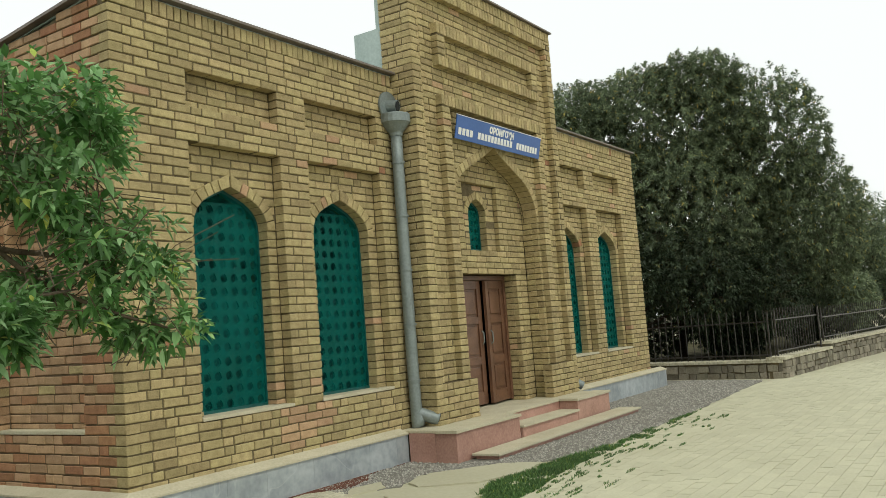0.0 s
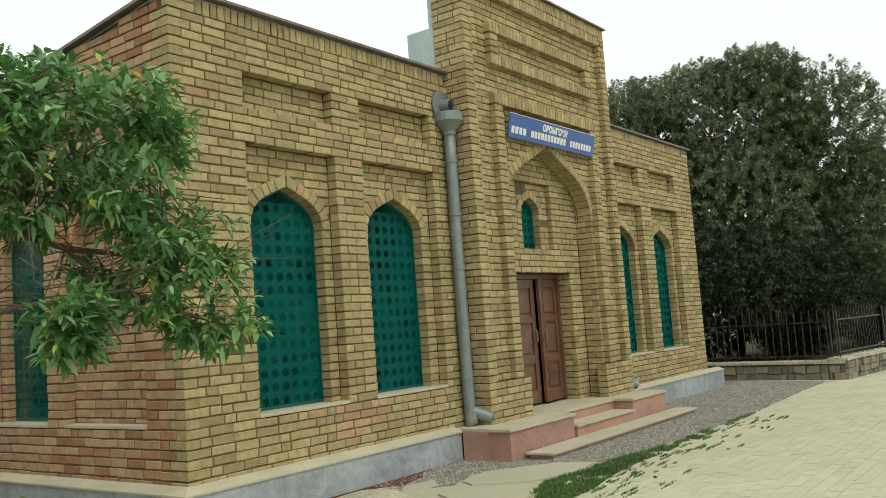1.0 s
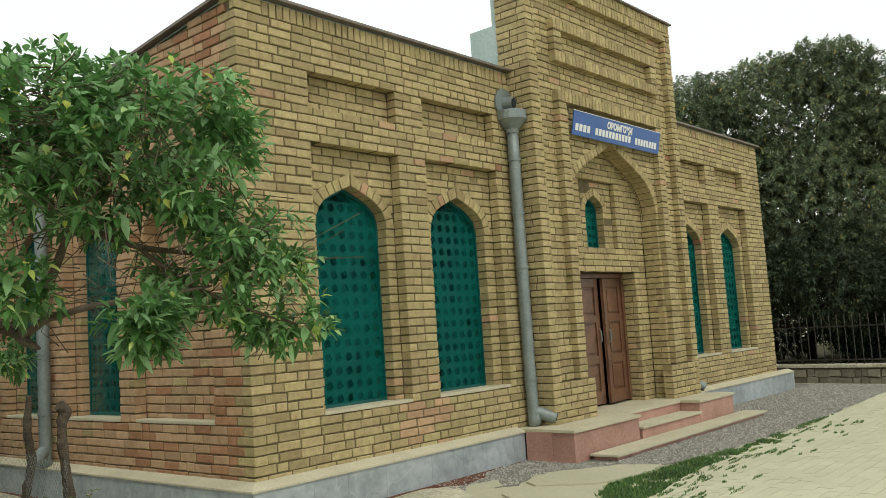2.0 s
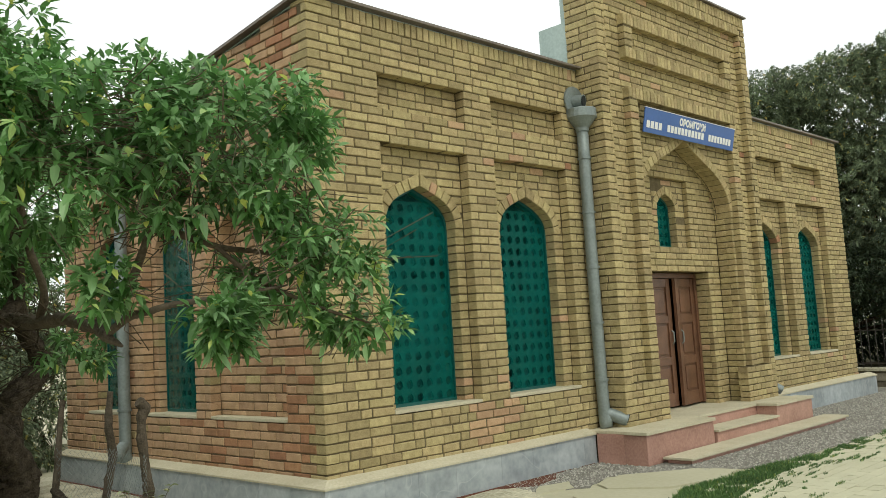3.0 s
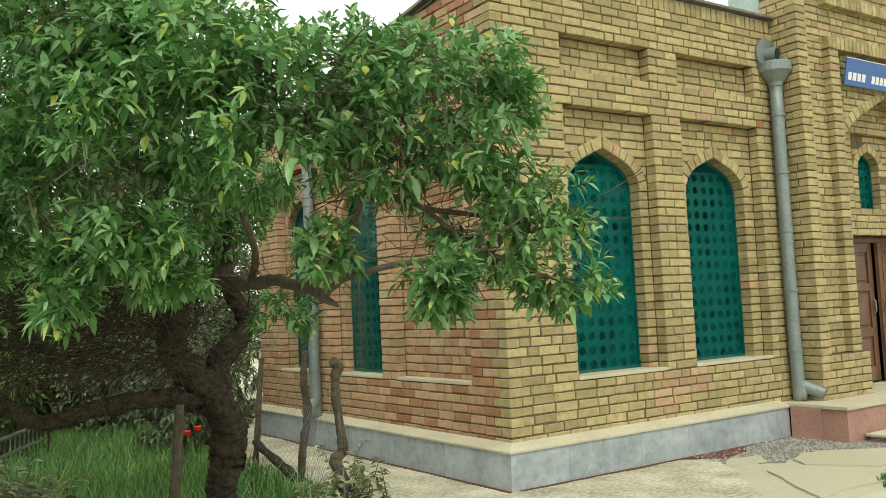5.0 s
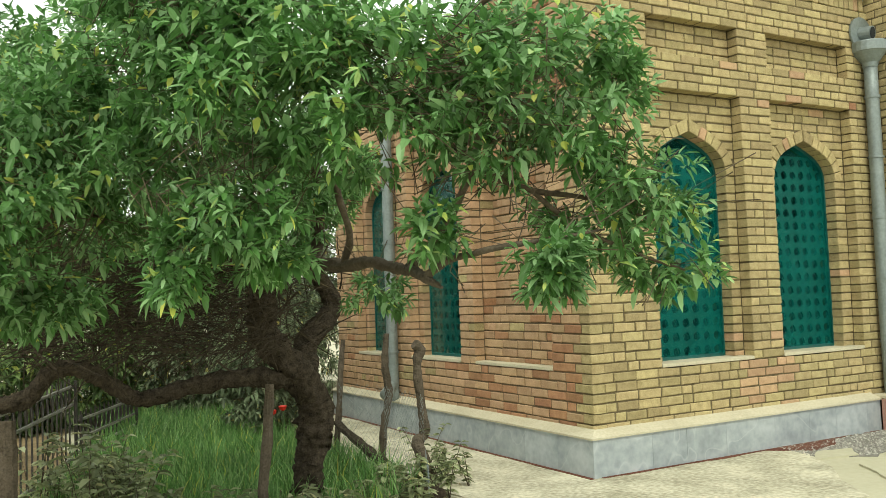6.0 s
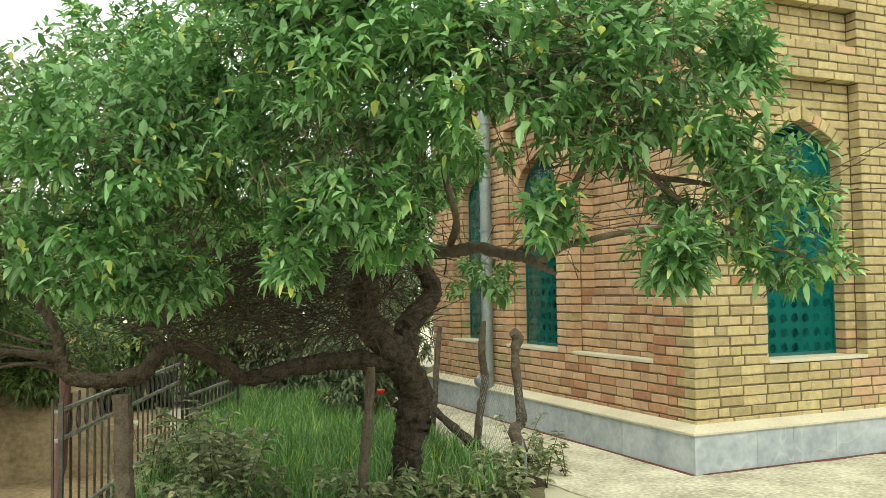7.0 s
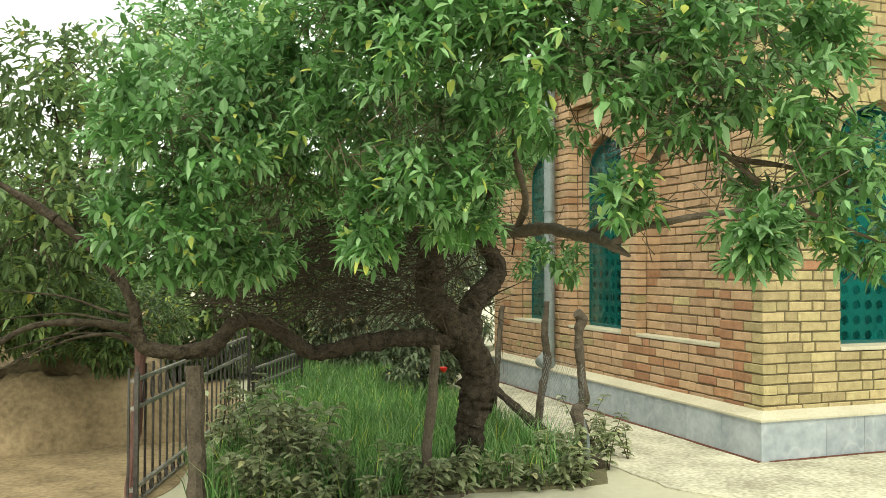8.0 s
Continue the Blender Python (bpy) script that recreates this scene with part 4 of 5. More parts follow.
def inside(p, poly):
    x, y = p
    c = False
    for (a, b), (d, e) in zip(poly, poly[1:] + poly[:1]):
        if (b > y) != (e > y) and x < (d - a) * (y - b) / (e - b) + a:
            c = not c
    return c


# gravel stones
verts, faces = [], []
rs = random.Random(5)
count = 0
while count < 13000:
    x = 1.7 + (rs.random() ** 1.3) * 10.5
    y = rs.uniform(-1.95, 0.0)
    if not inside((x, y), GRAVEL) or (3.4 < x < 7.4 and y > -1.0) or (x < 3.3 and any(inside((x, y), s) for s in SLABS)) or y > -0.1:
        continue
    r = rs.uniform(0.006, 0.017)
    a = rs.random() * 6.28
    k = len(verts)
    for i in range(4):
        t = a + i * 1.5708 + rs.uniform(-0.35, 0.35)
        verts.append((x + math.cos(t) * r, y + math.sin(t) * r, GZ + 0.006))
    verts.append((x + rs.uniform(-0.3, 0.3) * r, y + rs.uniform(-0.3, 0.3) * r, GZ + 0.009 + r * rs.uniform(0.5, 1.0)))
    faces += [(k + i, k + (i + 1) % 4, k + 4) for i in range(4)]
    count += 1
tagged(link("gravel", verts, faces, STONEBIT), "loose grey gravel stones on the strip", "gravel", kind="stuff")


# ---- leaves ----
def leaf_sheet(name, pos, way, up, size, width, material, parent=None, label="", droop=0.25, plain=False):
    """Many leaves in one mesh: each a folded, pointed blade of two halves."""
    pos, way, up = np.asarray(pos, float), np.asarray(way, float), np.asarray(up, float)
    way /= np.linalg.norm(way, axis=1, keepdims=True) + 1e-9
    side = np.cross(way, up)
    side /= np.linalg.norm(side, axis=1, keepdims=True) + 1e-9
    nor = np.cross(side, way)
    size = np.asarray(size, float)[:, None]
    w = size * width
    sag = np.array([0, 0, -1.0]) * size * droop
    b = pos
    tip = pos + way * size + sag
    if plain:
        lft = pos + way * size * 0.45 + side * w * 0.5
        rgt = pos + way * size * 0.45 - side * w * 0.5
        V = np.stack([b, rgt, tip, lft], 1).reshape(-1, 3)
        F = (np.arange(len(pos)) * 4)[:, None] + np.array([[0, 1, 2, 3]])
        return link(name, V.tolist(), F.tolist(), material, parent, label)
    l1 = pos + way * size * 0.32 + side * w * 0.44 + nor * w * 0.22 + sag * 0.08
    l2 = pos + way * size * 0.66 + side * w * 0.36 + nor * w * 0.14 + sag * 0.45
    r1 = pos + way * size * 0.32 - side * w * 0.44 + nor * w * 0.22 + sag * 0.08
    r2 = pos + way * size * 0.66 - side * w * 0.36 + nor * w * 0.14 + sag * 0.45
    mid = pos + way * size * 0.5 + sag * 0.25
    V = np.stack([b, mid, tip, l2, l1, r1, r2], 1).reshape(-1, 3)
    n = len(pos)
    k = (np.arange(n) * 7)[:, None]
    F = np.concatenate([k + np.array([[0, 1, 3, 4]]), k + np.array([[0, 5, 6, 1]])], 0)
    T = np.concatenate([k + np.array([[1, 2, 3]]), k + np.array([[1, 6, 2]])], 0)
    return link(name, V.tolist(), F.tolist() + T.tolist(), material, parent, label)


def shoots(rng, blobs, leaf, per, shell=0.55, gaps=4.2, thin=0.88, more=1.0):
    """Leaf clusters in ellipsoids, thinned by noise; returns leaf arrays and twig ends."""
    pos, way, up, size, tips = [], [], [], [], []
    for cx_, cy_, cz_, rx, ry, rz, count in blobs:
        made = 0
        count *= more
        while made < count:
            d = Vector((rng.gauss(0, 1), rng.gauss(0, 1), rng.gauss(0, 1))).normalized()
            r = rng.random() ** (1 / 3) if rng.random() > shell else rng.uniform(0.78, 1.03)
            p = Vector((cx_ + d.x * rx * r, cy_ + d.y * ry * r, cz_ + d.z * rz * r))
            if noise.noise(p * gaps) < -0.06 and rng.random() < thin:
                made += 0.4
                continue
            made += 1
            axis = (Vector((d.x, d.y, d.z * 0.7 + 0.15)) + Vector((rng.uniform(-.6, .6), rng.uniform(-.6, .6), rng.uniform(-.5, .5)))).normalized()
            tips.append((p, axis))
            s0 = leaf * rng.uniform(0.8, 1.2)
            a = axis.orthogonal().normalized()
            b = axis.cross(a)
            for i in range(per):
                t = i * 2.4 + rng.uniform(-0.4, 0.4)
                f = i / per
                q = p - axis * (f * s0 * 1.5)
                out = (a * math.cos(t) + b * math.sin(t)) * (0.55 + 0.6 * f) + axis * (0.85 - 0.75 * f)
                out.z -= 0.08
                pos.append(q)
                way.append(out)
                up.append((rng.uniform(-.35, .35), rng.uniform(-.35, .35), 1.0))
                size.append(s0 * rng.uniform(0.65, 1.15) * (0.75 + 0.35 * min(f * 2, 1)))
    return pos, way, up, size, tips


def twigs(rng, tips, skeleton, name, parent, material, share=1.0, r=0.004):
    """Thin twigs from the clusters towards the nearest limb point."""
    verts, faces = [], []
    pts = [Vector(p) for p in skeleton]
    for p, axis in tips:
        if rng.random() > share:
            continue
        near = min(pts, key=lambda q: (q - p).length_squared)
        gap = near - p
        gap += Vector((rng.uniform(-.3, .3), rng.uniform(-.3, .3), rng.uniform(-.2, .3)))
        L = min(gap.length * 0.8, 0.42)
        m = p + gap.normalized() * L * 0.5 - axis * 0.08
        e = p + gap.normalized() * L
        chain = [p, m, e]
        prev = None
        for i, c in enumerate(chain):
            rr = r * (0.45 + 0.6 * i)
            d = (chain[min(i + 1, 2)] - chain[max(i - 1, 0)]).normalized()
            a = d.orthogonal().normalized()
            b = d.cross(a)
            k = len(verts)
            for j in range(3):
                verts.append(c + a * math.cos(j * 2.094) * rr + b * math.sin(j * 2.094) * rr)
            if prev is not None:
                faces += [(prev + j, prev + (j + 1) % 3, k + (j + 1) % 3, k + j) for j in range(3)]
            prev = k
    ob = link(name, verts, faces, material, parent)
    ob["kind"] = "stuff"
    return ob


# ---- the garden tree ----
tree = thing("tree", "spreading broad-leaved tree with crooked dark trunk beside the wall", "tree", at=(-2.22, 0.2, GZ))

SKEL = []


def hang(ob, parent):
    ob.parent = parent
    ob.matrix_parent_inverse = Matrix.Translation(-Vector(parent.location))
    return ob


def add_limb(name, pts, radii, material=BARK, label=""):
    fat = max(radii) > 0.05
    path, rad = smooth_path(pts, radii, 16 if fat else 7, 0.03)
    bm = bmesh.new()
    tube(bm, path, rad, 40 if fat else 10, 0.2, 0.17 if fat else 0.0)
    ob = part(name, bm, material, None, label, smooth=True)
    hang(ob, tree)
    SKEL.extend(path)


add_limb("trunk", [(-2.24, 0.2, -0.40), (-2.22, 0.2, -0.214), (-2.18, 0.2, 0.005), (-2.15, 0.18, 0.24), (-2.19, 0.15, 0.42), (-2.36, 0.1, 0.627), (-2.52, 0.08, 0.84), (-2.54, 0.0, 1.02), (-2.53, 0.0, 1.12)], [0.125, 0.10, 0.095, 0.105, 0.105, 0.092, 0.088, 0.09, 0.07], label="thick crooked dark trunk")
add_limb("limb", [(-2.20, 0.2, 0.42), (-2.20, 0.2, 0.56), (-2.163, 0.25, 0.727), (-2.02, 0.3, 0.88), (-1.93, 0.35, 0.99), (-2.06, 0.3, 1.2), (-2.3, -0.1, 1.6), (-2.5, -0.6, 2.0)], [0.09, 0.085, 0.075, 0.065, 0.06, 0.055, 0.04, 0.02])
add_limb("limb", [(-2.30, 0.12, 0.50), (-2.40, 0.1, 0.535), (-2.737, 0.1, 0.55), (-3.027, 0.1, 0.51), (-3.237, 0.1, 0.472), (-3.375, 0.1, 0.544), (-3.545, 0.1, 0.659), (-3.71, 0.1, 0.669), (-3.838, 0.1, 0.539), (-4.03, 0.1, 0.50), (-4.21, 0.1, 0.53), (-4.27, 0.1, 0.615), (-4.29, 0.1, 0.775), (-4.42, 0.1, 1.0), (-4.70, 0.1, 1.25)], [0.075, 0.062, 0.053, 0.048, 0.046, 0.043, 0.044, 0.042, 0.048, 0.044, 0.040, 0.036, 0.032, 0.028, 0.024], label="low crooked bough")
add_limb("limb", [(-4.70, 0.1, 1.25), (-4.80, 0.15, 1.33), (-4.95, 0.2, 1.42), (-5.2, 0.3, 1.6)], [0.030, 0.024, 0.018, 0.008])
add_limb("limb", [(-4.24, 0.1, 0.62), (-4.40, 0.05, 0.665), (-4.60, 0.0, 0.69), (-4.82, 0.0, 0.665), (-5.02, -0.1, 0.55), (-5.2, -0.1, 0.48)], [0.030, 0.024, 0.020, 0.017, 0.014, 0.008], BARK)
for dz, dy, bend in ((-0.03, 0.15, -0.16), (0.04, 0.25, 0.05), (-0.05, 0.35, -0.05), (0.10, 0.1, 0.16), (0.02, 0.4, -0.22)):
    add_limb("limb", [(-4.26, 0.12, 0.60 + dz), (-4.42, dy, 0.64 + dz), (-4.66, dy + 0.1, 0.66 + dz + bend * 0.4), (-5.0, dy + 0.1, 0.60 + dz + bend)], [0.011, 0.009, 0.006, 0.003], BARK)
add_limb("limb", [(-2.53, 0.0, 1.08), (-2.56, -0.4, 1.20), (-2.52, -0.8, 1.21), (-2.55, -1.3, 1.17), (-2.62, -1.75, 1.165), (-2.69, -2.15, 1.12), (-2.77, -2.45, 1.095), (-2.84, -2.66, 1.065), (-2.82, -2.74, 1.03)], [0.058, 0.042, 0.034, 0.029, 0.025, 0.021, 0.019, 0.016, 0.005], BARKGREY, "long bough reaching forward")
add_limb("limb", [(-2.72, -2.30, 1.11), (-2.72, -2.46, 1.16), (-2.74, -2.62, 1.225), (-2.77, -2.78, 1.31), (-2.80, -2.92, 1.40), (-2.80, -3.0, 1.58)], [0.019, 0.018, 0.016, 0.014, 0.011, 0.005], BARKGREY)
add_limb("limb", [(-2.84, -2.66, 1.065), (-2.83, -2.80, 1.115), (-2.83, -2.94, 1.125), (-2.83, -3.08, 1.135), (-2.66, -3.14, 1.16), (-2.45, -3.12, 1.19)], [0.014, 0.013, 0.011, 0.009, 0.007, 0.003], BARKGREY)
add_limb("limb", [(-2.80, -2.92, 1.40), (-2.60, -2.95, 1.33), (-2.40, -3.0, 1.30), (-2.15, -3.05, 1.22)], [0.012, 0.010, 0.008, 0.003], TWIG)
add_limb("limb", [(-2.60, -2.95, 1.33), (-2.48, -3.0, 1.22), (-2.30, -3.08, 1.12), (-2.1, -3.1, 1.06)], [0.008, 0.007, 0.006, 0.003], TWIG)
add_limb("limb", [(-2.53, 0.0, 1.10), (-2.83, -0.5, 1.24), (-3.10, -1.2, 1.30), (-3.30, -1.9, 1.36), (-3.45, -2.4, 1.30)], [0.055, 0.040, 0.030, 0.020, 0.008])
add_limb("limb", [(-2.83, -0.5, 1.24), (-3.2, -0.9, 1.30), (-3.6, -1.4, 1.36), (-4.0, -1.9, 1.35)], [0.030, 0.026, 0.020, 0.008], BARKGREY)
add_limb("limb", [(-2.53, -0.75, 1.21), (-2.42, -0.65, 1.34), (-2.44, -0.72, 1.55), (-2.50, -0.85, 1.78), (-2.7, -1.5, 2.0)], [0.038, 0.036, 0.032, 0.026, 0.010])
add_limb("limb", [(-2.55, -1.3, 1.18), (-2.60, -1.5, 1.30), (-2.72, -1.65, 1.50), (-2.80, -1.8, 1.72)], [0.020, 0.018, 0.014, 0.006], BARKGREY)
add_limb("limb", [(-3.10, -1.2, 1.30), (-3.2, -1.5, 1.55), (-3.35, -1.9, 1.75), (-3.5, -2.2, 1.95)], [0.022, 0.018, 0.014, 0.006], BARKGREY)

rng = random.Random(11)
BLOBS = [(-2.62, -2.95, 1.61, 0.47, 0.40, 0.30, 330), (-2.30, -3.0, 1.29, 0.32, 0.33, 0.22, 150), (-2.79, -3.28, 1.10, 0.15, 0.13, 0.15, 60), (-2.13, -3.05, 1.08, 0.21, 0.2, 0.13, 46),
         (-2.38, -2.75, 1.79, 0.37, 0.42, 0.23, 150), (-2.75, -2.55, 1.82, 0.5, 0.5, 0.24, 220), (-3.08, -2.75, 1.62, 0.38, 0.48, 0.28, 290), (-3.35, -2.5, 1.77, 0.42, 0.5, 0.34, 300),
         (-3.62, -2.0, 1.75, 0.45, 0.52, 0.42, 330), (-3.46, -2.6, 1.27, 0.22, 0.26, 0.15, 80), (-3.63, -2.5, 1.12, 0.13, 0.16, 0.17, 64), (-3.28, -2.4, 1.14, 0.16, 0.22, 0.10, 40),
         (-2.95, -2.95, 1.20, 0.12, 0.14, 0.10, 26), (-4.16, -2.10, 1.45, 0.34, 0.34, 0.32, 230), (-4.18, -2.05, 1.14, 0.30, 0.30, 0.20, 150), (-3.96, -1.80, 1.05, 0.28, 0.30, 0.16, 110),
         (-3.86, -1.65, 1.66, 0.42, 0.42, 0.36, 260), (-3.72, -1.5, 1.36, 0.34, 0.34, 0.22, 130), (-4.08, -1.2, 1.92, 0.42, 0.42, 0.36, 200), (-3.6, -1.3, 2.0, 0.5, 0.5, 0.42, 260),
         (-3.04, -1.4, 1.88, 0.45, 0.5, 0.34, 240), (-3.0, -1.5, 1.45, 0.30, 0.30, 0.16, 80), (-2.44, -1.4, 1.04, 0.20, 0.22, 0.14, 42), (-2.75, -0.4, 1.75, 0.8, 0.6, 0.38, 220),
         (-3.16, -2.25, 2.14, 0.36, 0.42, 0.32, 240), (-3.5, -2.3, 2.16, 0.42, 0.45, 0.32, 250),
         (-3.5, -0.2, 2.0, 0.9, 0.7, 0.6, 400), (-3.05, -0.9, 2.3, 0.8, 0.8, 0.5, 340), (-2.7, -0.4, 1.48, 0.6, 0.5, 0.22, 100), (-3.7, -0.6, 1.30, 0.6, 0.5, 0.22, 120), (-2.75, -0.2, 1.40, 0.5, 0.4, 0.26, 200), (-2.35, 0.5, 1.55, 0.5, 0.4, 0.40, 260), (-2.9, 0.6, 1.35, 0.6, 0.4, 0.35, 260), (-2.32, -0.5, 1.78, 0.35, 0.4, 0.34, 190), (-2.05, 0.4, 1.9, 0.45, 0.4, 0.42, 230)]
pos, way, up, size, tips = shoots(rng, BLOBS, 0.056, 10, 0.4, 4.6, 0.97, 1.15)
hang(leaf_sheet("crown", pos, way, up, size, 0.44, LEAF, droop=0.16), tree)
hang(twigs(rng, tips, SKEL, "twig_mass", None, TWIG, 0.36, 0.0014), tree)
# dead wood hanging under the crown
verts, faces = [], []
for i in range(1400):
    p = Vector((rng.uniform(-3.9, -2.5), rng.uniform(-1.2, 0.5), rng.uniform(0.74, 1.30)))
    d = Vector((rng.uniform(-1.0, 0.5), rng.uniform(-0.6, 0.5), rng.uniform(-0.45, 0.25))).normalized()
    prev, r0 = None, rng.uniform(0.0016, 0.0062)
    for s_ in range(5):
        a = d.orthogonal().normalized()
        b = d.cross(a)
        k = len(verts)
        rr = r0 * (1 - s_ * 0.2)
        verts += [p + a * math.cos(j * 2.094) * rr + b * math.sin(j * 2.094) * rr for j in range(3)]
        if prev is not None:
            faces += [(prev + j, prev + (j + 1) % 3, k + (j + 1) % 3, k + j) for j in range(3)]
        prev = k
        p = p + d * rng.uniform(0.05, 0.11)
        d = (d + Vector((rng.uniform(-.35, .35), rng.uniform(-.35, .35), rng.uniform(-.4, .25)))).normalized()
ob = hang(link("dead_wood", verts, faces, BARK, None, "tangle of thin dead twigs"), tree)
ob["kind"] = "stuff"


# ---- other greenery ----
def back_tree(name, at, height, blobs, leaf, per, material, label, trunk_r=0.12, bark=BARK, plain=False):
    t = thing(name, label, "tree", at=at)
    bm = bmesh.new()
    x, y, z = at
    skel = []
    path, rad = smooth_path([(x, y, z - 0.05), (x + 0.1, y, z + height * 0.25), (x - 0.05, y + 0.1, z + height * 0.55), (x + 0.1, y, z + height * 0.85)], [trunk_r, trunk_r * 0.8, trunk_r * 0.55, trunk_r * 0.15], 5, 0.2)
    tube(bm, path, rad, 9, 0.2)
    skel += path
    for b in blobs:
        st = path[len(path) // 3]
        e = Vector(b[:3])
        p2, r2 = smooth_path([st, st.lerp(e, 0.5) + Vector((0, 0, 0.2)), e], [trunk_r * 0.45, trunk_r * 0.25, trunk_r * 0.08], 4, 0.3)
        tube(bm, p2, r2, 6, 0.2)
        skel += p2
    hang(part("trunk", bm, bark, None, smooth=True), t)
    r_ = random.Random(hash(round(x * 7 + y)) % 1000)
    pos, way, up, size, tips = shoots(r_, blobs, leaf, per, 0.4, 1.6, 0.5)
    hang(leaf_sheet("crown", pos, way, up, size, 0.42, material, plain=plain), t)
    hang(twigs(r_, tips, skel, "twig_mass", None, TWIG, 0.3, 0.004), t)
    return t


back_tree("tree", (18.6, 2.0, GZ), 6.0, [(18.3, 1.8, 5.5, 2.7, 2.6, 2.0, 3300), (17.2, 4.2, 4.6, 2.6, 2.2, 2.4, 2300), (18.6, -0.6, 5.0, 1.6, 1.6, 1.9, 1500), (19.2, -1.3, 3.0, 1.9, 1.5, 1.9, 1600), (17.4, 1.2, 3.2, 2.6, 2.0, 2.0, 2600), (16.6, 3.2, 2.2, 2.4, 1.8, 1.8, 1300), (18.0, 0.9, 6.7, 1.5, 1.4, 0.8, 600), (18.0, 4.0, 6.6, 1.4, 1.3, 0.8, 520)], 0.11, 20, LEAFFAR, "large dense dark green tree behind the far wall", 0.13, plain=True)
# plot tree and undergrowth: the canopy's shade is painted into their leaves
back_tree("tree", (15.2, 2.4, GZ), 3.0, [(14.6, 2.4, 1.6, 1.7, 1.4, 1.3, 1100), (16.0, 0.6, 1.7, 1.7, 1.1, 1.3, 1200), (14.2, 4.6, 2.2, 1.9, 1.6, 1.7, 800), (17.6, -0.6, 1.3, 1.6, 0.9, 1.2, 1100), (15.6, 3.2, 0.5, 2.4, 1.2, 0.9, 1300), (18.6, 0.6, 0.5, 2.0, 1.0, 0.9, 1200)], 0.10, 13, LEAFSHADE, "green tree in the walled plot, leaves coloured dark for canopy shade", 0.12, plain=True)
back_tree("shrub", (18.5, 3.6, GZ), 1.4, [(14.6, 6.0, 0.7, 2.2, 1.2, 1.1, 1000), (16.8, 4.8, 0.7, 2.0, 1.2, 1.1, 1000), (19.2, 3.0, 0.7, 2.0, 1.2, 1.1, 1000), (21.4, 1.4, 0.7, 2.0, 1.2, 1.1, 1000), (23.6, -0.2, 0.6, 2.0, 1.2, 1.0, 900), (25.8, -1.6, 0.6, 2.0, 1.2, 1.0, 800)], 0.11, 12, LEAFSHADE, "undergrowth filling the walled plot, canopy shade put into its leaf colour", 0.06, plain=True)
back_tree("tree", (26.0, 0.2, GZ), 4.0, [(26.0, 0.6, 2.8, 2.8, 2.4, 2.3, 1500), (27.0, -2.0, 2.3, 2.4, 1.9, 1.9, 1500), (23.5, -0.2, 1.2, 2.2, 1.4, 1.4, 1000), (22.0, 1.8, 2.0, 2.2, 1.6, 1.9, 900), (22.0, -1.6, 0.9, 2.0, 0.8, 0.9, 800)], 0.13, 12, LEAFFAR, "farther green tree beside the road", 0.2, plain=True)
back_tree("tree", (32.0, 3.0, GZ), 5.0, [(32, 2, 2.2, 3.0, 4.0, 2.6, 1500), (32, -3.4, 2.2, 3.0, 3.0, 2.4, 1500), (30, 6, 2.4, 3, 3, 3, 900)], 0.22, 10, LEAFFAR, "distant green trees closing the road", 0.2, plain=True)
back_tree("tree", (-7.5, 10.0, GZ), 3.0, [(-7.5, 10, 1.3, 2.4, 1.5, 1.7, 800), (-5.0, 9.5, 1.2, 2.0, 1.3, 1.6, 800), (-9.5, 9.5, 1.6, 2.0, 1.4, 1.8, 500), (-2.5, 9.5, 1.2, 2.0, 1.2, 1.6, 800), (0.2, 9.0, 1.3, 1.8, 1.2, 1.7, 600)], 0.13, 10, LEAFBACK, "green trees beyond the earth bank", 0.12)
back_tree("shrub", (-5.2, 3.4, GZ + 0.2), 0.8, [(-4.75, 2.25, 0.60, 0.55, 0.5, 0.36, 360), (-5.3, 2.2, 0.62, 0.6, 0.5, 0.34, 360), (-6.2, 2.6, 0.75, 0.9, 0.7, 0.4, 380), (-4.3, 3.4, 0.5, 0.6, 0.6, 0.45, 260), (-4.45, 2.1, 0.42, 0.3, 0.35, 0.25, 160)], 0.075, 10, LEAFBACK, "overhanging green shrub on the earth bank", 0.03)
back_tree("tree", (-4.7, 2.6, GZ), 2.9, [(-4.85, 1.6, 2.25, 0.5, 0.6, 0.55, 150), (-4.9, 1.2, 1.30, 0.7, 0.7, 0.55, 260), (-3.7, 2.4, 2.7, 0.7, 0.7, 0.6, 190), (-5.1, 1.6, 0.75, 0.7, 0.6, 0.35, 120)], 0.10, 10, LEAFBACK, "slender tree behind the fence with thin foliage", 0.07)
back_tree("tree", (-3.2, 7.0, GZ), 5.0, [(-3.5, 6.5, 3.2, 1.8, 1.3, 1.2, 420), (-2.0, 7.0, 2.0, 1.6, 1.2, 1.2, 420), (-4.0, 7.5, 1.8, 1.6, 1.0, 1.0, 300), (-1.4, 6.6, 0.9, 1.4, 0.9, 0.9, 420), (-3.4, 6.0, 0.35, 1.5, 0.7, 0.8, 700), (-1.6, 6.2, 0.3, 1.2, 0.6, 0.75, 600), (-5.4, 6.2, 0.7, 1.5, 0.8, 0.8, 700), (-7.2, 6.4, 1.0, 1.5, 0.8, 0.9, 500), (-2.4, 6.6, 1.5, 1.2, 0.8, 0.6, 400), (-4.6, 7.0, 1.7, 1.4, 0.8, 0.6, 400)], 0.13, 9, LEAFBACK, "leafy tree at the back of the garden", 0.14)
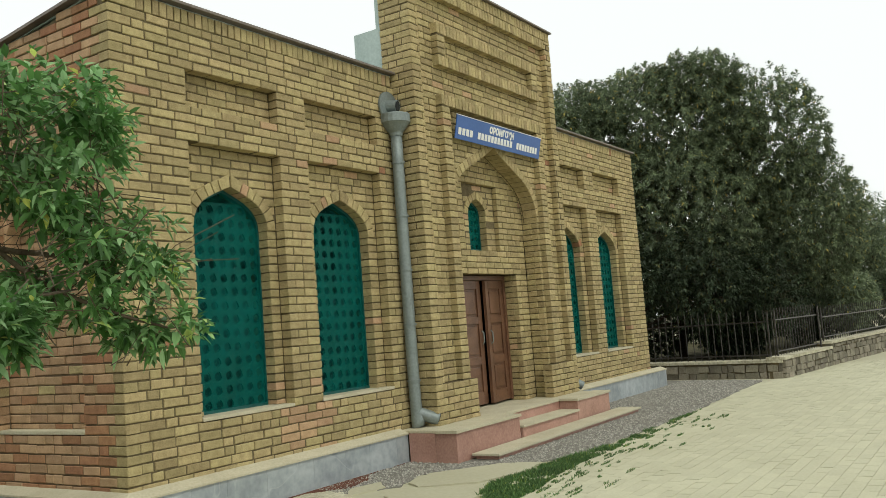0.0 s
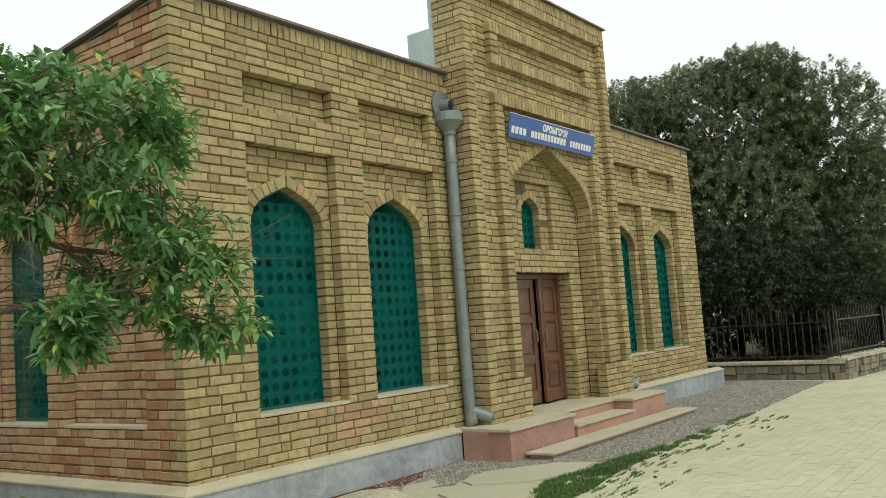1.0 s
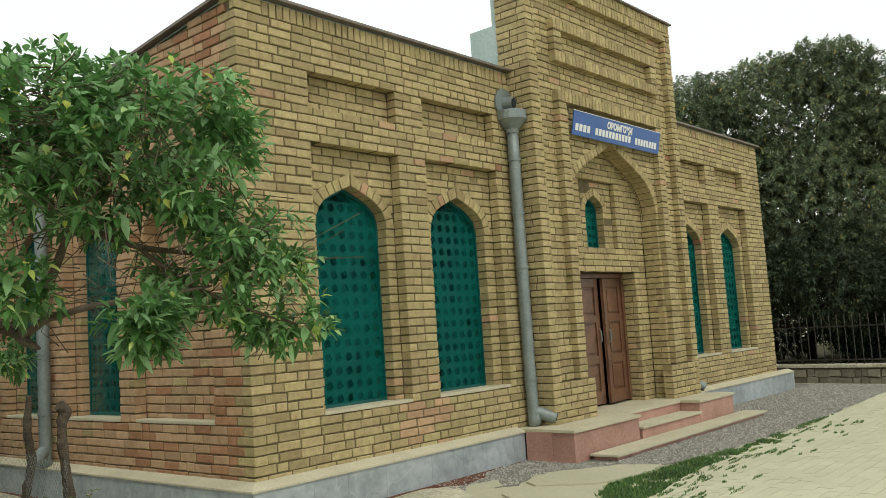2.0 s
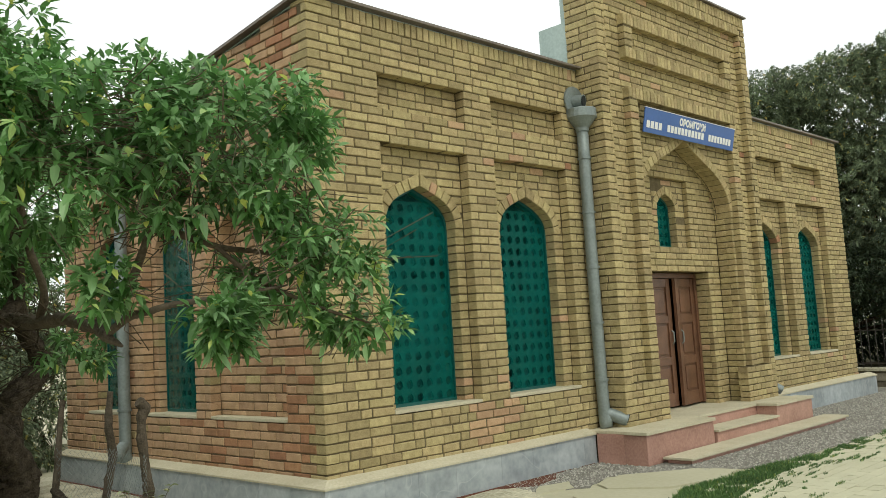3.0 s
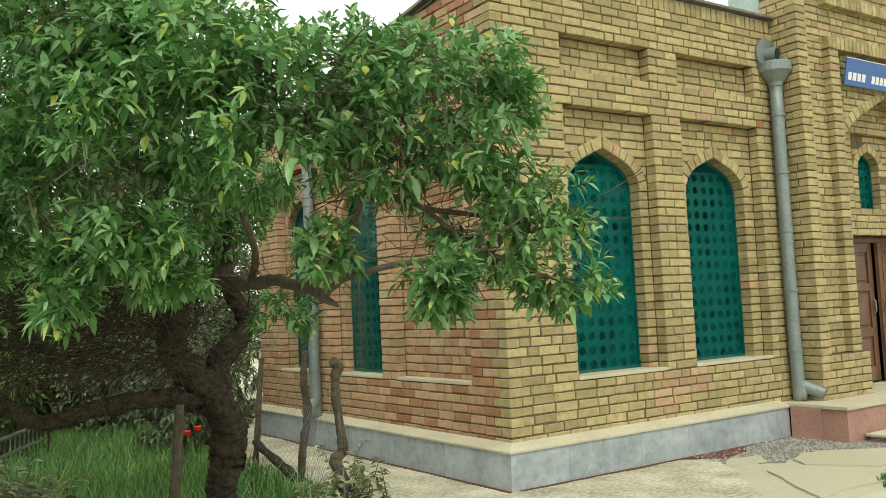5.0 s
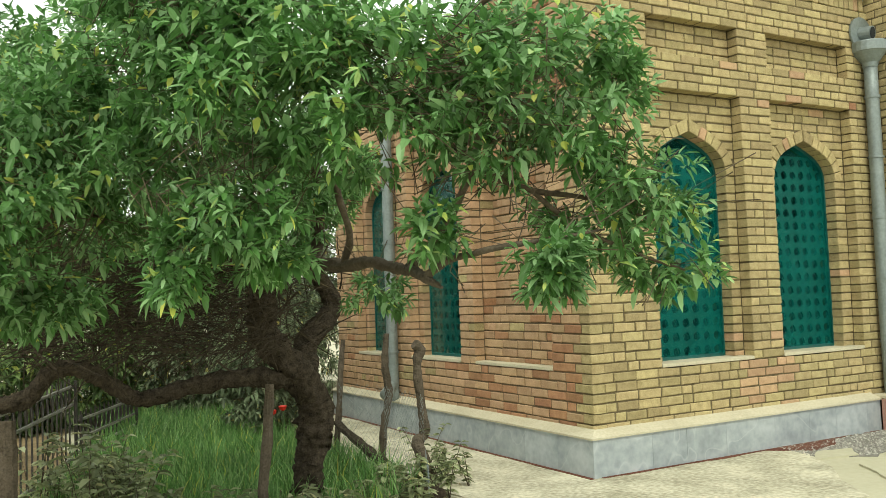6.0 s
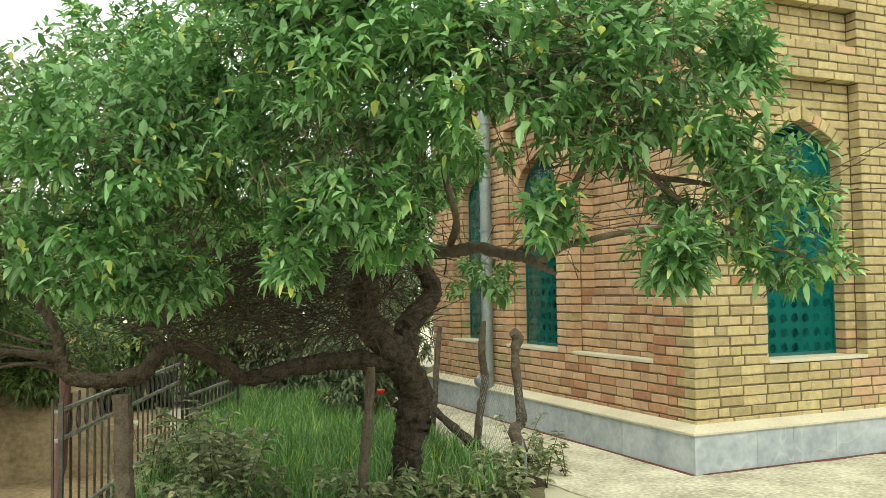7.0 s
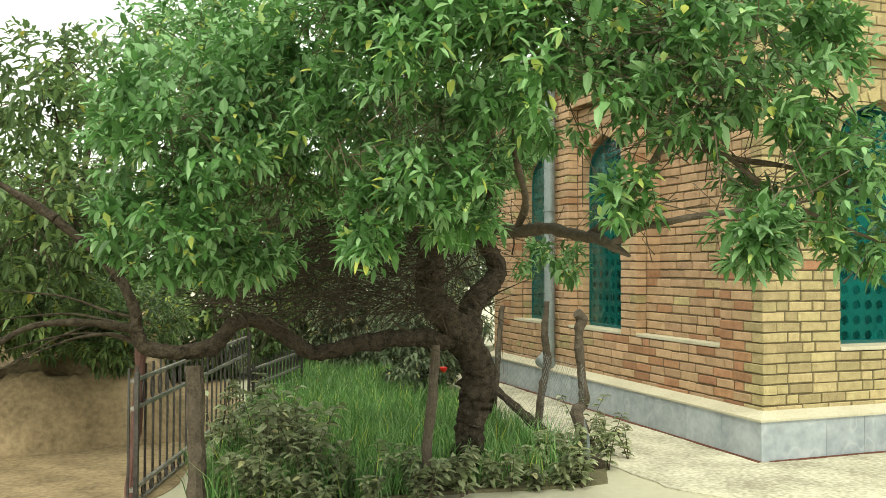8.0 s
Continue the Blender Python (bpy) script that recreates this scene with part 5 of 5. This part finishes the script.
back_tree("shrub", (-1.55, 3.2, GZ), 1.0, [(-1.6, 3.2, 0.30, 0.5, 0.5, 0.6, 380), (-1.35, 3.6, 0.7, 0.35, 0.4, 0.35, 160), (-1.15, 3.9, 0.2, 0.45, 0.5, 0.6, 360), (-1.0, 4.6, 0.5, 0.4, 0.5, 0.8, 380)], 0.08, 9, LEAFFAR, "dark green shrub growing beside the wall", 0.03)
back_tree("shrub", (-1.0, 5.9, GZ), 1.6, [(-0.95, 5.9, 0.5, 0.5, 0.5, 0.9, 420), (-1.6, 5.4, 0.3, 0.7, 0.5, 0.7, 420), (-0.7, 6.4, 1.2, 0.5, 0.5, 0.6, 300), (-0.32, 5.9, 0.45, 0.3, 0.5, 0.8, 380), (-0.3, 6.6, 0.9, 0.4, 0.6, 0.8, 300), (-0.6, 7.2, 1.8, 0.8, 0.6, 0.9, 420), (-1.6, 7.4, 1.5, 0.8, 0.6, 0.9, 380), (0.1, 6.0, 0.5, 0.5, 0.5, 0.9, 360), (0.3, 6.4, 1.4, 0.6, 0.5, 0.7, 360)], 0.08, 10, LEAFFAR, "tall dark green shrub behind the corner of the wall", 0.04)


def blades(name, polys, count, h0, h1, w, seed, label, material=None, sparse=(-0.5, 0.1)):
    r_ = random.Random(seed)
    v, f = [], []
    made = 0
    xs = [p[0] for q in polys for p in q]
    ys = [p[1] for q in polys for p in q]
    while made < count:
        x, y = r_.uniform(min(xs), max(xs)), r_.uniform(min(ys), max(ys))
        if not any(inside((x, y), q) for q in polys) or 0.6 * noise.noise(Vector((x * 3, y * 3, 0.5))) + 0.5 * noise.noise(Vector((x * 11, y * 11, 2.5))) < r_.uniform(*sparse):
            made += 0.02
            continue
        made += 1
        h = r_.uniform(h0, h1)
        a = r_.random() * 6.28
        dx, dy = math.cos(a), math.sin(a)
        lean = r_.uniform(0.1, 0.7) * h
        b = r_.random() * 6.28
        lx, ly = math.cos(b) * lean, math.sin(b) * lean
        k = len(v)
        v += [(x - dx * w, y - dy * w, GZ), (x + dx * w, y + dy * w, GZ), (x + lx * 0.4 + dx * w * 0.7, y + ly * 0.4 + dy * w * 0.7, GZ + h * 0.6), (x + lx * 0.4 - dx * w * 0.7, y + ly * 0.4 - dy * w * 0.7, GZ + h * 0.6), (x + lx, y + ly, GZ + h * 0.95)]
        f += [(k, k + 1, k + 2, k + 3), (k + 3, k + 2, k + 4)]
    return tagged(link(name, v, f, material or GRASS), label, "grass", kind="stuff")


blades("grass", [[(-1.3, 0.3), (-1.75, -0.2), (-3.9, -0.15), (-4.0, 0.3), (-3.1, 3.4), (-2.6, 6), (-1.3, 6)]], 17000, 0.06, 0.34, 0.0052, 3, "long green grass in the garden")
blades("grass", [[(1.7, -1.95), (1.95, -1.72), (2.4, -1.58), (3.0, -1.62), (3.65, -1.67), (4.3, -1.76), (4.9, -1.82), (4.5, -1.93), (4.1, -1.95), (3.5, -1.93), (2.9, -1.98), (2.3, -2.10), (1.8, -2.12)]], 13000, 0.012, 0.055, 0.004, 4, "short green grass along the gravel edge", LAWN, (-0.32, 0.32))
blades("grass", [[(4.7, -1.80), (5.6, -1.74), (6.8, -1.78), (7.6, -1.82), (6.0, -1.92), (5.0, -1.96)]], 2600, 0.010, 0.035, 0.004, 6, "sparse grass along the gravel edge", LAWN, (-0.1, 0.4))
TUFTS = []
rt = random.Random(33)
for k in range(80):
    tx = rt.uniform(2.0, 7.0)
    ty = -1.93 - abs(rt.gauss(0, 0.26)) - 0.05 * max(0, 4 - tx)
    ln = rt.uniform(0.04, 0.20)
    TUFTS.append([(tx - ln, ty - 0.012), (tx, ty - 0.025), (tx + ln, ty + 0.006), (tx, ty + 0.02)])
blades("grass", TUFTS, 4200, 0.008, 0.03, 0.004, 14, "small grass tufts between the paving blocks", LAWN, (-0.9, -0.2))
patch("soil_strip", [(-0.02, -0.13), (1.7, -0.14), (2.0, -0.36), (2.35, -0.3), (2.6, -0.12), (3.25, -0.105), (3.2, -0.07), (-0.04, -0.08)], GZ + 0.014, REDSOIL, "red crumbled soil along the plinth", 0.02, 0.06)
patch("soil_strip", [(-0.13, -0.12), (-0.14, 3.0), (-0.13, 4.9), (-0.09, 4.9), (-0.08, -0.1)], GZ + 0.014, REDSOIL, "red crumbled soil along the plinth", 0.012, 0.06)

# paving blocks of the yard
PAVER = mat("paving_block", (0.54, 0.525, 0.38), (0.45, 0.435, 0.305), 2.0, 0.85, 0.25, 40, spec=0.2, spread=0.05, amount=0.9)
verts, faces = [], []
rp = random.Random(8)
i = 0
yy = -5.2
while yy < -1.6:
    xx = -1.5 + (i % 2) * 0.11
    while xx < 15.5:
        cx0, cy0 = xx + 0.11, yy + 0.055
        if not inside((cx0, cy0), GRAVEL) and not inside((cx0, cy0), APRON) and not any(inside((cx0, cy0), q) for q in SLABS) and cy0 < -1.66 - 0.13 * max(cx0 - 10.5, 0) and not (cx0 < 2.4 and cy0 > -1.9):
            k = len(verts)
            h = GZ + 0.006 + rp.uniform(-0.0008, 0.0008)
            tx, ty = rp.uniform(-0.0015, 0.0015), rp.uniform(-0.0015, 0.0015)
            g, e = 0.0006, 0.0018
            for (sx, sy) in ((-1, -1), (1, -1), (1, 1), (-1, 1)):
                verts.append((cx0 + sx * (0.11 - g), cy0 + sy * (0.055 - g), GZ - 0.01))
            for (sx, sy) in ((-1, -1), (1, -1), (1, 1), (-1, 1)):
                verts.append((cx0 + sx * (0.11 - e), cy0 + sy * (0.055 - e), h + sx * tx + sy * ty))
            faces += [(k + 4, k + 5, k + 6, k + 7)] + [(k + q, k + (q + 1) % 4, k + 4 + (q + 1) % 4, k + 4 + q) for q in range(4)]
        xx += 0.22
    yy += 0.11
    i += 1
tagged(link("paving", verts, faces, PAVER), "pale cream paving blocks of the yard", "paving", kind="stuff")


# ---- garden things ----
def stake(label, pts, radii, name="wooden_stake", material=BARKGREY):
    t = thing(name, label, "post", at=(pts[0][0], pts[0][1], GZ))
    path, rad = smooth_path(pts, radii, 7, 0.06)
    bm = bmesh.new()
    tube(bm, path, rad, 10, 0.22)
    hang(part("shaft", bm, material, None), t)
    return t


stake("grey weathered stump post beside the wall", [(-1.13, 0.40, -0.42), (-1.19, 0.48, -0.20), (-1.21, 0.56, -0.06), (-1.13, 0.60, 0.0), (-1.14, 0.62, 0.25), (-1.15, 0.64, 0.50), (-1.12, 0.64, 0.61), (-1.17, 0.64, 0.66)], [0.05, 0.045, 0.04, 0.042, 0.035, 0.034, 0.04, 0.03])
stake("thin grey forked stake at the garden edge", [(-1.06, 1.50, -0.42), (-1.06, 1.46, -0.1), (-1.02, 1.42, 0.2), (-1.06, 1.38, 0.45), (-1.05, 1.36, 0.72)], [0.034, 0.034, 0.034, 0.03, 0.02])
stake("leaning dark stake beside the shrub", [(-1.32, 1.9, -0.42), (-1.28, 1.9, -0.07), (-1.24, 1.93, 0.25), (-1.19, 1.95, 0.66)], [0.03, 0.03, 0.026, 0.02])
stake("pale crooked stake beside the trunk", [(-2.62, -0.15, -0.42), (-2.60, -0.12, -0.1), (-2.56, -0.1, 0.2), (-2.54, -0.1, 0.52)], [0.034, 0.03, 0.032, 0.025])
stake("short grey post propping the low bough", [(-3.93, 0.0, -0.42), (-3.945, 0.0, 0.0), (-3.955, 0.0, 0.43)], [0.055, 0.05, 0.052])
stake("rough log leaning down across the garden corner", [(-1.33, 0.05, -0.36), (-1.37, 0.35, -0.32), (-1.36, 0.9, -0.22), (-1.32, 1.45, -0.13), (-1.29, 1.9, -0.05)], [0.06, 0.06, 0.042, 0.036, 0.032], "fallen_log", BARK)
stake("red-brown pipe post leaning beside the fence", [(-4.30, 0.3, -0.42), (-4.26, 0.35, 0.1), (-4.235, 0.4, 0.56)], [0.032, 0.032, 0.032], "pipe_post", RUST)

# wire net between the stakes
v, f = [], []


def wire(a, b, r=0.0011):
    a, b = Vector(a), Vector(b)
    d = (b - a).normalized()
    n1 = d.orthogonal().normalized()
    n2 = d.cross(n1)
    k = len(v)
    for p in (a, b):
        for i in range(3):
            v.append(p + n1 * math.cos(i * 2.094) * r + n2 * math.sin(i * 2.094) * r)
    f.extend([(k + i, k + (i + 1) % 3, k + 3 + (i + 1) % 3, k + 3 + i) for i in range(3)])


for (ax, ay), (bx, by), top in (((-1.17, 0.52), (-1.06, 1.45), 0.30), ((-1.06, 1.45), (-1.28, 1.92), 0.3), ((-1.17, 0.52), (-1.5, -0.15), -0.1)):
    L = math.dist((ax, ay), (bx, by))
    step = 0.055
    nn = int(L / step)
    rows = int((top - GZ) / step)
    for i in range(nn):
        for j in range(rows):
            q = lambda s, h: (ax + (bx - ax) * s * step / L, ay + (by - ay) * s * step / L, GZ + h * step + 0.012 * math.sin(3 * s + h))
            wire(q(i, j), q(i + 1, j + 1))
            wire(q(i + 1, j), q(i, j + 1))
tagged(link("wire_net", v, f, ZINC), "sagging thin wire net between the stakes", "net")


# ---- iron fences ----
def iron_fence(p0, p1, z0, z1, gap, label, spikes=0.07, n_rails=2, low=0.09, high=0.16):
    """Bars between paired rails, with rings between the pairs."""
    p0, p1 = Vector((*p0, 0)), Vector((*p1, 0))
    L = (p1 - p0).length
    t = thing("iron_fence", label, "fence", at=(p0.x, p0.y, z0))
    ang = math.atan2((p1 - p0).y, (p1 - p0).x)
    t.matrix_world = Matrix.Translation((p0.x, p0.y, z0)) @ Matrix.Rotation(ang, 4, "Z")
    H = z1 - z0
    rails = (0.04, 0.04 + low, H - high, H) if n_rails == 2 else (0.08, H - 0.12)
    for z in rails:
        # paired rails take the pale iron, sky reflection put into its colour
        boxed("rail", (0, L, -0.012, 0.012, z - 0.011, z + 0.011), RAIL_SHEEN if n_rails == 2 else IRON, t, "", 0.002)
    me = None
    k = int(L / gap)
    for i in range(k + 1):
        if me is None:
            ob = boxed("bar", (-0.006, 0.006, -0.006, 0.006, 0.0, H + spikes), IRON, t)
            me = ob.data
        else:
            ob = new("bar", me)
            ob.parent = t
        ob.location = (min(i * gap, L), 0.0185, 0)
    ring_me = None
    if n_rails == 2:
        for z, rz in ((0.04 + low / 2, low * 0.4), (H - high / 2, high * 0.4)):
            ring_me = None
            for i in range(k):
                if ring_me is None:
                    bm = bmesh.new()
                    pts = [(math.cos(a) * 0.036, 0, math.sin(a) * rz) for a in [j * math.pi / 6 for j in range(13)]]
                    tube(bm, pts, [0.005] * 13, 4)
                    ob = part("ring", bm, IRON, t)
                    ring_me = ob.data
                else:
                    ob = new("ring", ring_me)
                    ob.parent = t
                ob.location = ((i + 0.5) * gap, 0, z)
    for x in (0.0, L):
        boxed("post", (x - 0.012, x + 0.012, -0.04, -0.014, -0.06, H + 0.05), IRON, t, "", 0.003)
    return t


iron_fence((-4.29, 0.14), (-3.27, 3.15), -0.41, 0.34, 0.15, "dark iron bar fence with curled ornaments beside the garden")
iron_fence((-3.22, 3.2), (-2.47, 4.75), -0.38, 0.03, 0.13, "lower leaning iron fence farther along the garden")

# earth bank beyond the fence
verts, faces = [], []
NX, NY = 170, 80
for j in range(NY + 1):
    for i in range(NX + 1):
        x = -9.5 + i * 5.6 / NX
        y = 1.95 + j * 3.4 / NY + 0.25 * noise.noise(Vector((x * 1.1, 2.0, 0)))
        s = j / NY
        prof = (min(s / 0.07, 1.0) ** 0.5) * 0.60 + max(s - 0.07, 0) * 0.35
        z = GZ - 0.02 + prof * (1.0 if x < -4.1 else max(0.0, 1 - (x + 4.1) / 0.25)) + (0.16 * noise.noise(Vector((x * 3.2, y * 3.2, prof * 4))) + 0.09 * noise.noise(Vector((x * 9, y * 7, prof * 2))) - 0.10 * max(0.0, noise.noise(Vector((x * 6.5, 0.7, prof)))) + 0.03 * noise.noise(Vector((x * 25, y * 25, prof * 6)))) * min(s * 8, 1)
        verts.append((x, y, z))
for j in range(NY):
    for i in range(NX):
        a = j * (NX + 1) + i
        faces.append((a, a + 1, a + NX + 2, a + NX + 1))
tagged(link("earth_bank", verts, faces, DIRT, smooth=True), "eroded pale earth bank beyond the fence", "bank", kind="structure")


# ---- weeds and flowers ----
def weed(at, height, seed, label, stems=3, leaf=0.07):
    r_ = random.Random(seed)
    t = thing("weed", label, "plant", group="weeds at the garden edge", at=at)
    bm = bmesh.new()
    pos, way, up, size = [], [], [], []
    for s in range(stems):
        a = r_.random() * 6.28
        top = Vector((at[0] + math.cos(a) * height * r_.uniform(0.1, 0.5), at[1] + math.sin(a) * height * r_.uniform(0.1, 0.5), at[2] + height * r_.uniform(0.7, 1.0)))
        base = Vector(at) - Vector((0, 0, 0.02))
        path, rad = smooth_path([base, base.lerp(top, 0.5) + Vector((0, 0, height * 0.1)), top], [0.004, 0.003, 0.0015], 4)
        tube(bm, path, rad, 4)
        for p in path[2:]:
            for q in range(3):
                b = r_.random() * 6.28
                pos.append(p)
                way.append((math.cos(b), math.sin(b), r_.uniform(-0.2, 0.35)))
                up.append((r_.uniform(-.3, .3), r_.uniform(-.3, .3), 1))
                size.append(leaf * r_.uniform(0.7, 1.3))
    hang(part("stem", bm, TWIG, None), t)
    hang(leaf_sheet("foliage", pos, way, up, size, 0.55, WEED), t)


rw = random.Random(21)
for i in range(46):
    u = rw.random()
    x = -1.15 - u * 2.55
    y = rw.uniform(-0.3, 0.15) + (0.35 if x > -1.6 else 0)
    weed((x, y, GZ), rw.uniform(0.12, 0.32), 100 + i, "dusty pale green weed at the garden edge")
for i in range(16):
    weed((rw.uniform(-3.7, -3.05), rw.uniform(0.1, 1.6), GZ), rw.uniform(0.25, 0.6), 200 + i, "tall dusty weed beside the iron fence", 4, 0.06)
for i in range(9):
    weed((rw.uniform(-3.80, -3.0), rw.uniform(0.0, 1.0), GZ), rw.uniform(0.25, 0.70), 400 + i, "bushy dusty weed with broad leaves beside the fence", 4, 0.085)
for i, (x, y, h) in enumerate([(-1.0, 0.45, 0.34), (-0.93, 0.3, 0.28), (-1.12, 0.62, 0.5), (-1.2, 0.4, 0.3)]):
    weed((x, y, GZ), h, 300 + i, "young leafy sprout at the concrete edge", 3, 0.06)

for x, y, z in ((-1.98, 1.3, 0.18), (-2.05, 1.34, 0.15)):
    t = thing("poppy", "red poppy on a thin stem in the grass", "flower", group="poppies", at=(x, y, GZ))
    bm = bmesh.new()
    tube(bm, [(x, y, GZ - 0.02), (x + 0.02, y, -0.1), (x, y, z)], [0.003, 0.003, 0.002], 4)
    hang(part("stem", bm, GRASS, None), t)
    bm = bmesh.new()
    tube(bm, [(x, y, z - 0.005), (x, y, z + 0.008), (x, y, z + 0.03), (x, y, z + 0.036)], [0.008, 0.026, 0.034, 0.028], 9, 0.2)
    hang(part("bloom", bm, POPPY, None, "scarlet petals"), t)

# ---- walled plot at the far end ----
def rubble(name, p0, p1, z1, label):
    """A low wall of rough stones with a concrete coping."""
    p0, p1 = Vector((*p0, 0)), Vector((*p1, 0))
    u = (p1 - p0).normalized()
    n = Vector((u.y, -u.x, 0))
    L = (p1 - p0).length
    t = thing(name, label, "wall", at=(p0.x, p0.y, GZ))
    bm = bmesh.new()
    vs = [bm.verts.new(p0 + u * a - n * b + Z * c) for a in (0.02, L) for b, c in ((0.02, GZ - 0.05), (0.28, GZ - 0.05), (0.28, z1 - 0.05), (0.02, z1 - 0.05))]
    for q in ((0, 1, 2, 3), (7, 6, 5, 4), (0, 4, 5, 1), (1, 5, 6, 2), (2, 6, 7, 3), (3, 7, 4, 0)):
        bm.faces.new([vs[i] for i in q])
    hang(part("core", bm, MORTAR, None), t)
    z = GZ - 0.03
    while z < z1 - 0.07:
        h = min(random.uniform(0.10, 0.16), z1 - 0.055 - z)
        a = 0.0
        while a < L - 0.04:
            w = min(random.uniform(0.10, 0.28), L - a)
            j = lambda: random.uniform(-0.014, 0.014)
            c = [p0 + u * (a + 0.008 + j()) + Z * (z + j()), p0 + u * (a + w - 0.008 + j()) + Z * (z + j()), p0 + u * (a + w - 0.008 + j()) + Z * (z + h - 0.012 + j()), p0 + u * (a + 0.008 + j()) + Z * (z + h - 0.012 + j())]
            pr = n * random.uniform(0.0, 0.03)
            vv, ff = Masonry.shell([p + pr for p in c], n, 0.12)
            ob = link("stone", vv, ff, RUBBLE)
            hang(ob, t)
            a += w
        z += h
    bm = bmesh.new()
    vs = [bm.verts.new(p0 + u * a - n * b + Z * c) for a in (-0.02, L + 0.02) for b, c in ((-0.035, z1 - 0.05), (0.31, z1 - 0.05), (0.31, z1), (-0.035, z1))]
    for q in ((0, 1, 2, 3), (7, 6, 5, 4), (0, 4, 5, 1), (1, 5, 6, 2), (2, 6, 7, 3), (3, 7, 4, 0)):
        bm.faces.new([vs[i] for i in q])
    hang(part("coping", bm, CONC, None, "pale concrete coping"), t)


rubble("stone_wall", (12.75, 2.6), (11.97, -1.92), -0.05, "low rubble stone wall with concrete coping behind the yard")
rubble("stone_wall", (11.95, -1.96), (14.6, -2.28), 0.0, "low rubble stone wall turning along the road")
rubble("stone_wall", (14.62, -2.28), (21.0, -3.1), 0.10, "long low rubble stone wall along the road")
iron_fence((12.85, 2.5), (12.12, -1.72), -0.05, 0.74, 0.14, "dark iron bar fence standing on the stone wall", 0.09, 1)
iron_fence((12.15, -1.80), (14.5, -2.10), 0.0, 0.76, 0.14, "dark iron bar fence along the road wall", 0.09, 1)
iron_fence((14.7, -2.12), (20.8, -2.88), 0.10, 0.70, 0.16, "lower dark iron fence along the road wall", 0.09, 1)
patch("plot_soil", [(12.3, -1.75), (21, -2.8), (30, 2), (26, 9), (12.6, 9)], GZ + 0.012, SOIL, "dark soil under the plot trees", 0.05)
